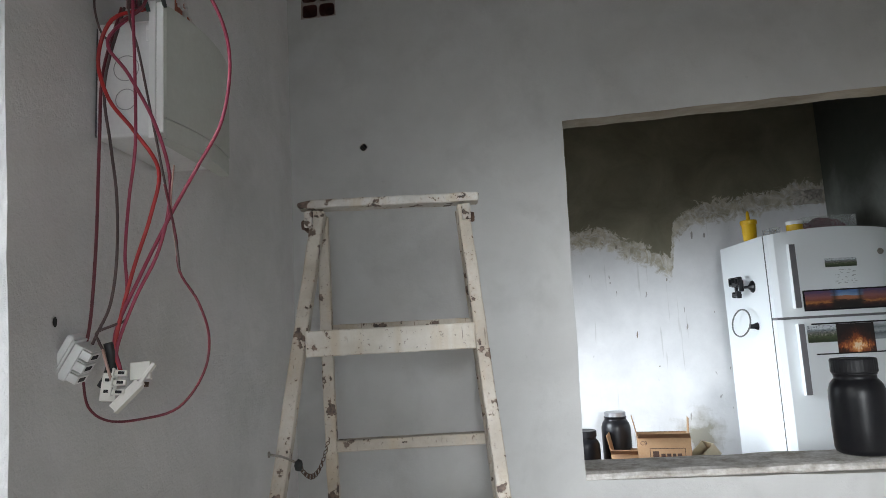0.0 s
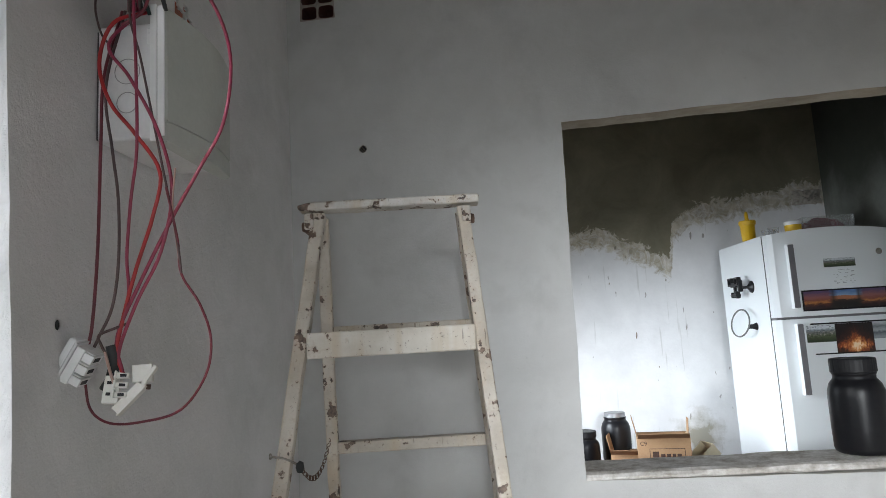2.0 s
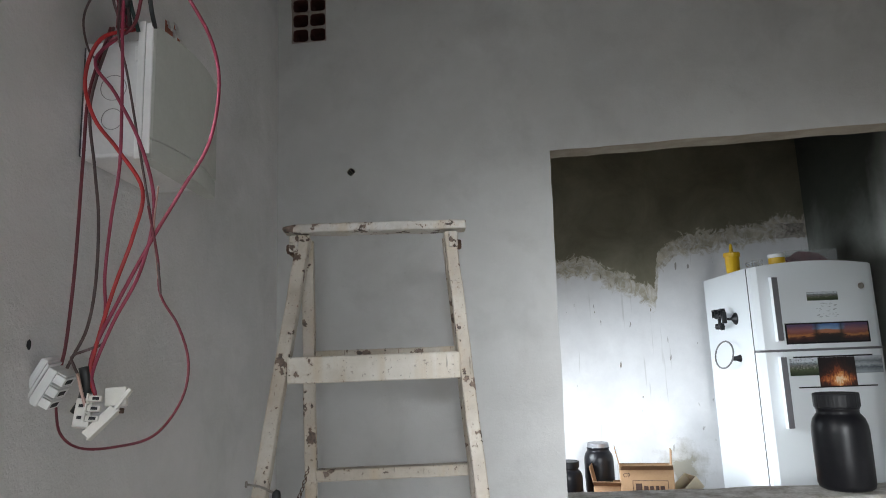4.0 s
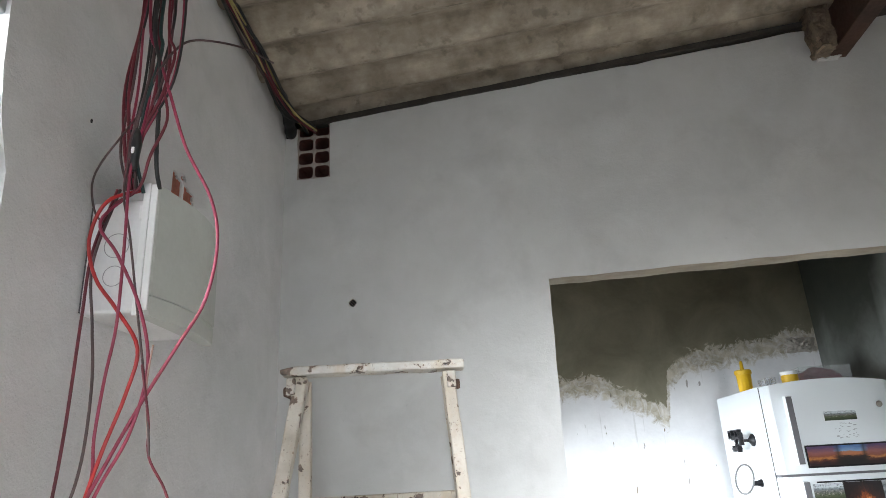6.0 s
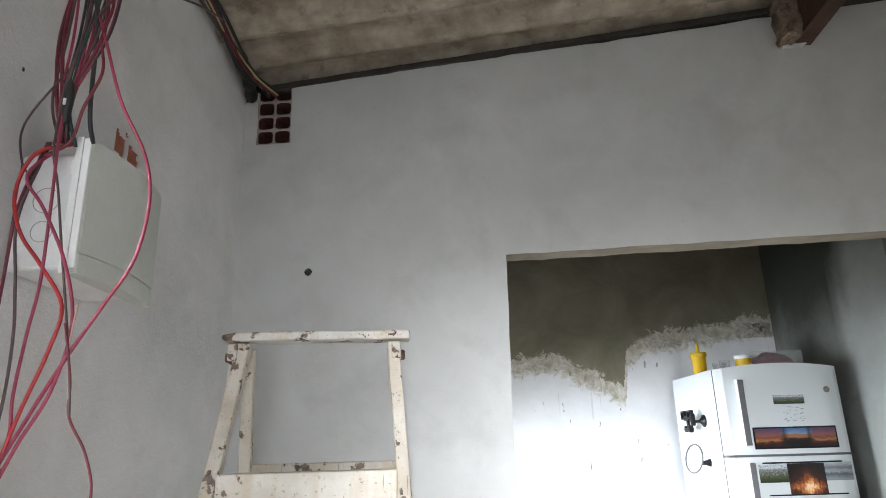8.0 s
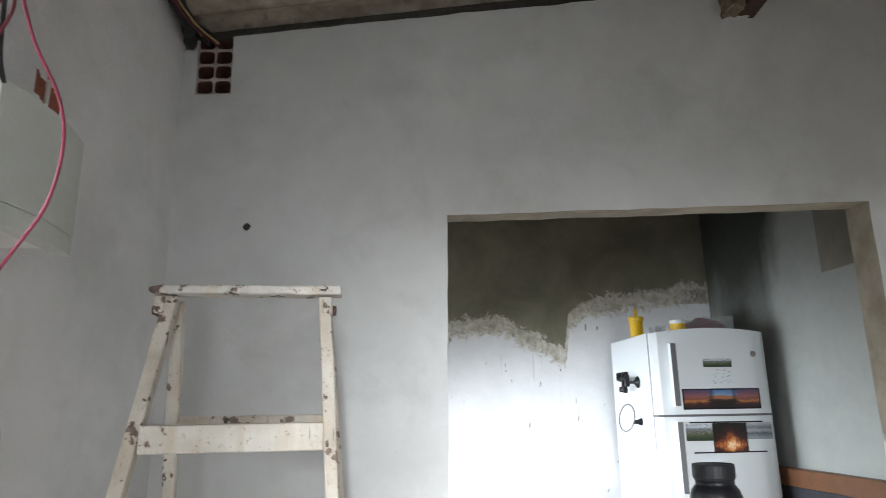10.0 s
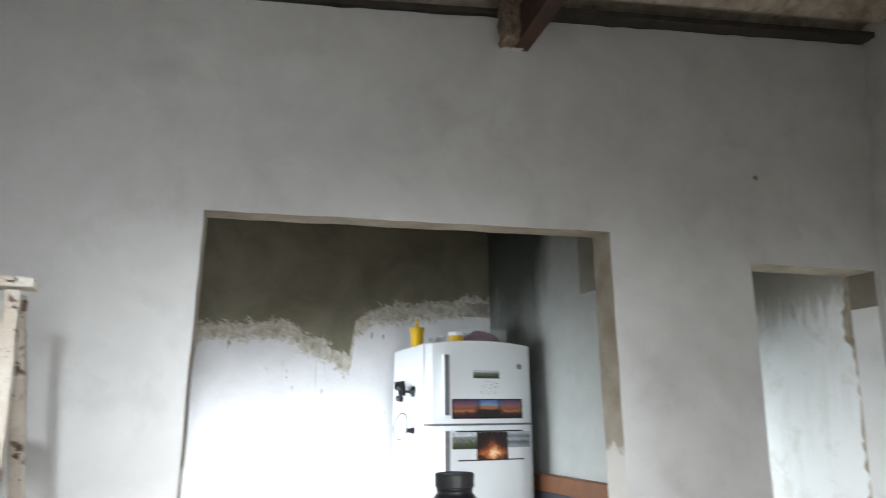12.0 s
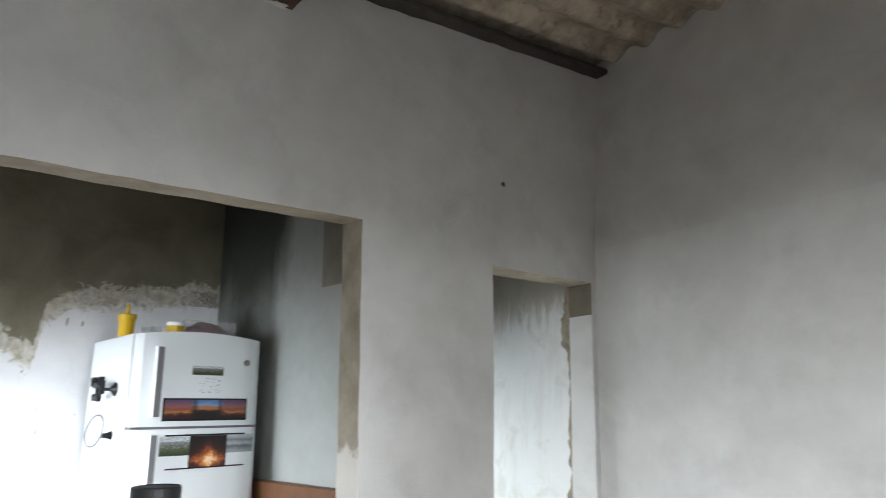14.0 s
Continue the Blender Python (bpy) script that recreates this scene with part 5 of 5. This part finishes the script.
wire("wire", [(0.139, 1.492, 0.016), (0.138, 1.482, 0.006), (0.127, 1.476, -0.004), (0.102, 1.466, -0.008), (0.107, 1.452, -0.010), (0.116, 1.438, -0.012)], 0.0023, M_brown_wire, "dirty brown wire bent before the socket module")
wire("wire", [(0.115, 1.440, -0.012), (0.122, 1.425, -0.016), (0.130, 1.408, -0.020), (0.135, 1.393, -0.020)], 0.0024, M_copper, "bare pinkish wire entering the socket terminal")

# bundle of old wires along the roof's edge, running to the hollow brick
rng = random.Random(5)
for i in range(13):
    o = [Vector((rng.uniform(-0.012, 0.022), 0, rng.uniform(-0.02, 0.014))) for _ in range(5)]
    base = ((0.085, -1.1, 2.83), (0.07, -0.75, 2.80), (0.058, -0.45, 2.785), (0.06, -0.18, 2.752), (0.10, -0.02, 2.742))
    line = [Vector(b) + k for b, k in zip(base, o)]
    mt, nm = ((M_black_wire, "black"), (M_maroon, "maroon"), (M_yellow_wire, "pale yellow"), (M_black_wire, "black"), (M_brown_wire, "brown"), (M_maroon, "maroon"), (M_black_wire, "black"), (M_brown_wire, "brown"), (M_yellow_wire, "pale yellow"))[i % 9]
    ob = new("wire", mesh_of("wire", tube(line, 0.0055 if mt is M_black_wire else 0.004 if mt is not M_yellow_wire else 0.0028, 7), mt, True))
    tagged(ob, nm + " wire in the bundle along the roof edge", "wire", "wires along the roof edge")

# dark plastic sleeve and a pale scrap where the bundle enters the wall
sleeve = thing("cable_sleeve", pose(0, 0, 0), "torn dark plastic sleeve around the wires at the wall", "sleeve")
bm = tube([(0.058, -0.24, 2.772), (0.056, -0.16, 2.758), (0.044, -0.08, 2.742), (0.030, -0.012, 2.728)], 0.021, 12)
for v in bm.verts:
    v.co += noise.noise_vector(v.co * 30) * 0.008
part("sleeve", bm, M_black_wire, sleeve, "", True)
for k, (a, b) in enumerate((((0.05, -0.30, 2.77), (0.115, -0.02, 2.742)), ((0.062, -0.26, 2.765), (0.125, -0.015, 2.735)))):
    mid = (Vector(a) + Vector(b)) / 2 + Vector((0.0, 0.0, -0.012 - 0.008 * k))
    strand = new("wire", mesh_of("wire", tube([a, mid, b], 0.0035, 7), M_yellow_wire if k else M_black_wire, True))
    tagged(strand, ("pale yellow" if k else "black") + " wire entering the hollow brick", "wire", "wires along the roof edge")

# ---- socket modules hanging from the wires ----
def module(m, label, slots):
    """A wiring module seen from behind: rocker plate, housing, three screw terminals and, on one, an open bracket."""
    mo = thing("socket_module", m, label, "socket", "hanging socket modules")
    bm = box(-0.010, 0.002, -0.022, 0.022, -0.036, 0.036, 0.004)
    for v in bm.verts:
        v.co.x -= 0.004 * (1 - (v.co.z / 0.036) ** 2)
    part("plate", bm, M_white_pl, mo, "glossy white rocker plate")
    part("rim", box(0.0022, 0.006, -0.024, 0.024, -0.033, 0.033, 0.001), M_box_side, mo)
    part("housing", box(0.0062, 0.020, -0.021, 0.021, -0.029, 0.029, 0.0015), M_white_pl, mo)
    for z in (-0.019, 0.0, 0.019):
        part("terminal", box(0.0202, 0.036, -0.020, 0.012, z - 0.0065, z + 0.0065, 0.001), M_white_pl, mo)
        part("screw", box(0.0355, 0.0366, -0.014, 0.004, z - 0.0035, z + 0.0035, 0.0006), M_black_matt, mo)
        part("fin", box(0.0202, 0.034, -0.020, 0.018, z + 0.0085, z + 0.0100, 0.0004), M_white_pl, mo)
    if slots:
        part("bracket", box(-0.002, 0.004, 0.0245, 0.050, -0.030, 0.034, 0.0015), M_white_pl, mo)
        part("bracket_lip", box(0.0045, 0.018, 0.044, 0.050, -0.006, 0.034, 0.0015), M_white_pl, mo)
        for z in (-0.012, 0.010):
            part("slot", box(0.0205, 0.0212, 0.0135, 0.0185, z - 0.003, z + 0.003, 0.0003), M_black_matt, mo)
    return mo


module(pose(0.062, -1.160, 1.432, 6, 32, 12), "white switch module hanging loose on its wires", False)


def socket_back(m, label):
    """A socket module turned with its back to the room: block with slots, clamps, slanted frame and bracket."""
    mo = thing("socket_module", m, label, "socket", "hanging socket modules")
    part("block", box(-0.030, -0.005, -0.004, 0.022, -0.026, 0.021, 0.0015), M_cream_pl, mo)
    for z in (-0.010, 0.009):
        part("slot", box(-0.025, -0.018, -0.0052, -0.0035, z - 0.0026, z + 0.0026, 0.0004), M_black_matt, mo)
    for z in (-0.010, 0.006, 0.022):
        part("clamp", box(-0.010, 0.010, -0.020, -0.0045, z - 0.0062, z + 0.0030, 0.0012), M_cream_pl, mo)
        part("clamp_lip", box(-0.013, -0.0095, -0.0235, -0.006, z - 0.0075, z + 0.0060, 0.0010), M_cream_pl, mo)
        part("screw", box(-0.004, 0.006, -0.0212, -0.0203, z - 0.0040, z + 0.0008, 0.0003), M_black_matt, mo)
    own = box(-0.007, 0.007, -0.014, 0.016, -0.036, 0.022, 0.0015)
    own.transform(Matrix.Translation((0.016, -0.002, -0.010)) @ Matrix.Rotation(radians(38), 4, "Y"))
    part("frame", own, M_cream_pl, mo)
    own = box(-0.0015, 0.0015, -0.017, 0.018, -0.040, 0.024, 0.0006)
    own.transform(Matrix.Translation((0.023, -0.002, -0.014)) @ Matrix.Rotation(radians(38), 4, "Y"))
    part("frame_lip", own, M_cream_pl, mo)
    own = box(-0.016, 0.017, -0.012, 0.014, -0.015, 0.016, 0.002)
    own.transform(Matrix.Translation((0.028, 0.004, 0.026)) @ Matrix.Rotation(radians(-8), 4, "Y"))
    part("bracket", own, M_cream_pl, mo)
    own = box(-0.003, 0.003, -0.016, 0.010, -0.020, 0.020, 0.0012)
    own.transform(Matrix.Translation((0.040, 0.000, 0.022)) @ Matrix.Rotation(radians(28), 4, "Y"))
    part("bracket_lip", own, M_cream_pl, mo)
    own = lathe(((0.0001, 0), (0.0045, 0), (0.0045, 0.007), (0.0001, 0.007)), 12)
    own.transform(Matrix.Translation((0.037, 0.0, 0.004)) @ Matrix.Rotation(radians(90), 4, "Y"))
    part("screw", own, M_rust, mo, "rusty fixing screw")
    return mo


M_cream_pl = plain("creamy_white_plastic", (0.80, 0.78, 0.73), (0.72, 0.70, 0.65), 0.4, 14, 150)
socket_back(pose(0.140, -1.150, 1.384, -8, 6, 24) @ Matrix.Scale(0.88, 4), "white socket module with bracket hanging loose on its wires")

# dark clump of taped ends between the modules
lump = thing("taped_ends", pose(0.112, -1.146, 1.405), "dark taped wire ends between the socket modules", "tape")
part("tape", tube([(0.006, 0.0, 0.045), (0.010, 0.002, 0.020), (0.004, 0.003, -0.005), (-0.006, 0.002, -0.022)], 0.0085, 10), M_black_wire, lump, "", True)

# black discs that paint the dark of old fixing holes in the left wall
for u, z, r in ((-1.192, 1.484, 0.0036), (-1.136, 2.144, 0.0022)):
    bm = lathe(((0.0001, 0.0), (r, 0.0), (r * 1.3, 0.0015), (0.0001, 0.0016)), 14)
    for v in bm.verts:
        v.co.y *= 1.7
    bm.transform(Matrix.Translation((u, 0.0, z)) @ Matrix.Rotation(radians(90), 4, "X"))
    structure("trim_fixing_hole", bm, M_black_matt, "black disc painting the dark of an old fixing hole", "wall plug", LEFT)

# black tape joint in the bundle
tape = thing("taped_joint", pose(0.160, -1.150, 2.065), "lump of black insulating tape on the wires", "tape")
bm = lathe(((0.004, -0.040), (0.0068, -0.032), (0.0078, -0.010), (0.0082, 0.012), (0.0068, 0.030), (0.004, 0.040)), 16)
for v in bm.verts:
    v.co += noise.noise_vector(v.co * 60) * 0.003
part("tape", bm, M_black_wire, tape, "", True)
part("tag", box(-0.0025, 0.0025, -0.0105, -0.0080, -0.010, 0.002, 0.001), M_white_pl, tape, "white scrap of tape")

# gouges and a crust of old mortar on the kitchen wall
for x, z, w, h in ((1.415, 1.375, 0.004, 0.022), (1.335, 1.92, 0.004, 0.014), (1.62, 1.70, 0.003, 0.010), (1.28, 1.70, 0.003, 0.006), (1.53, 1.18, 0.003, 0.006)):
    bm = bmesh.new()
    bmesh.ops.create_icosphere(bm, subdivisions=2, radius=1.0)
    for v in bm.verts:
        v.co = Vector((v.co.x * w * (1 + 0.4 * noise.noise(v.co * 3)), v.co.y * 0.0025, v.co.z * h))
    structure("trim_gouge", bm, M_cement, "grey gouge scraped into the white paint", "gouge", pose(x, KB - 0.0005, z, 0, 6, 0))
bm = bmesh.new()
bmesh.ops.create_grid(bm, x_segments=26, y_segments=10, size=1.0)
for v in bm.verts:
    r = max(abs(v.co.x), abs(v.co.y))
    n_ = noise.noise(Vector((v.co.x * 3, v.co.y * 2, 1)))
    v.co = Vector((v.co.x * 0.085 * (1 + 0.2 * n_), -0.018 * max(0.0, 1 - r * r) * (1 + 1.2 * noise.noise(v.co * 5)) + 0.002, v.co.y * 0.045 * (1 + 0.35 * n_)))
structure("trim_mortar_crust", bm, M_reveal, "crust of pale mortar left on the kitchen wall", "mortar crust", pose(2.49, KB - 0.001, 2.145))
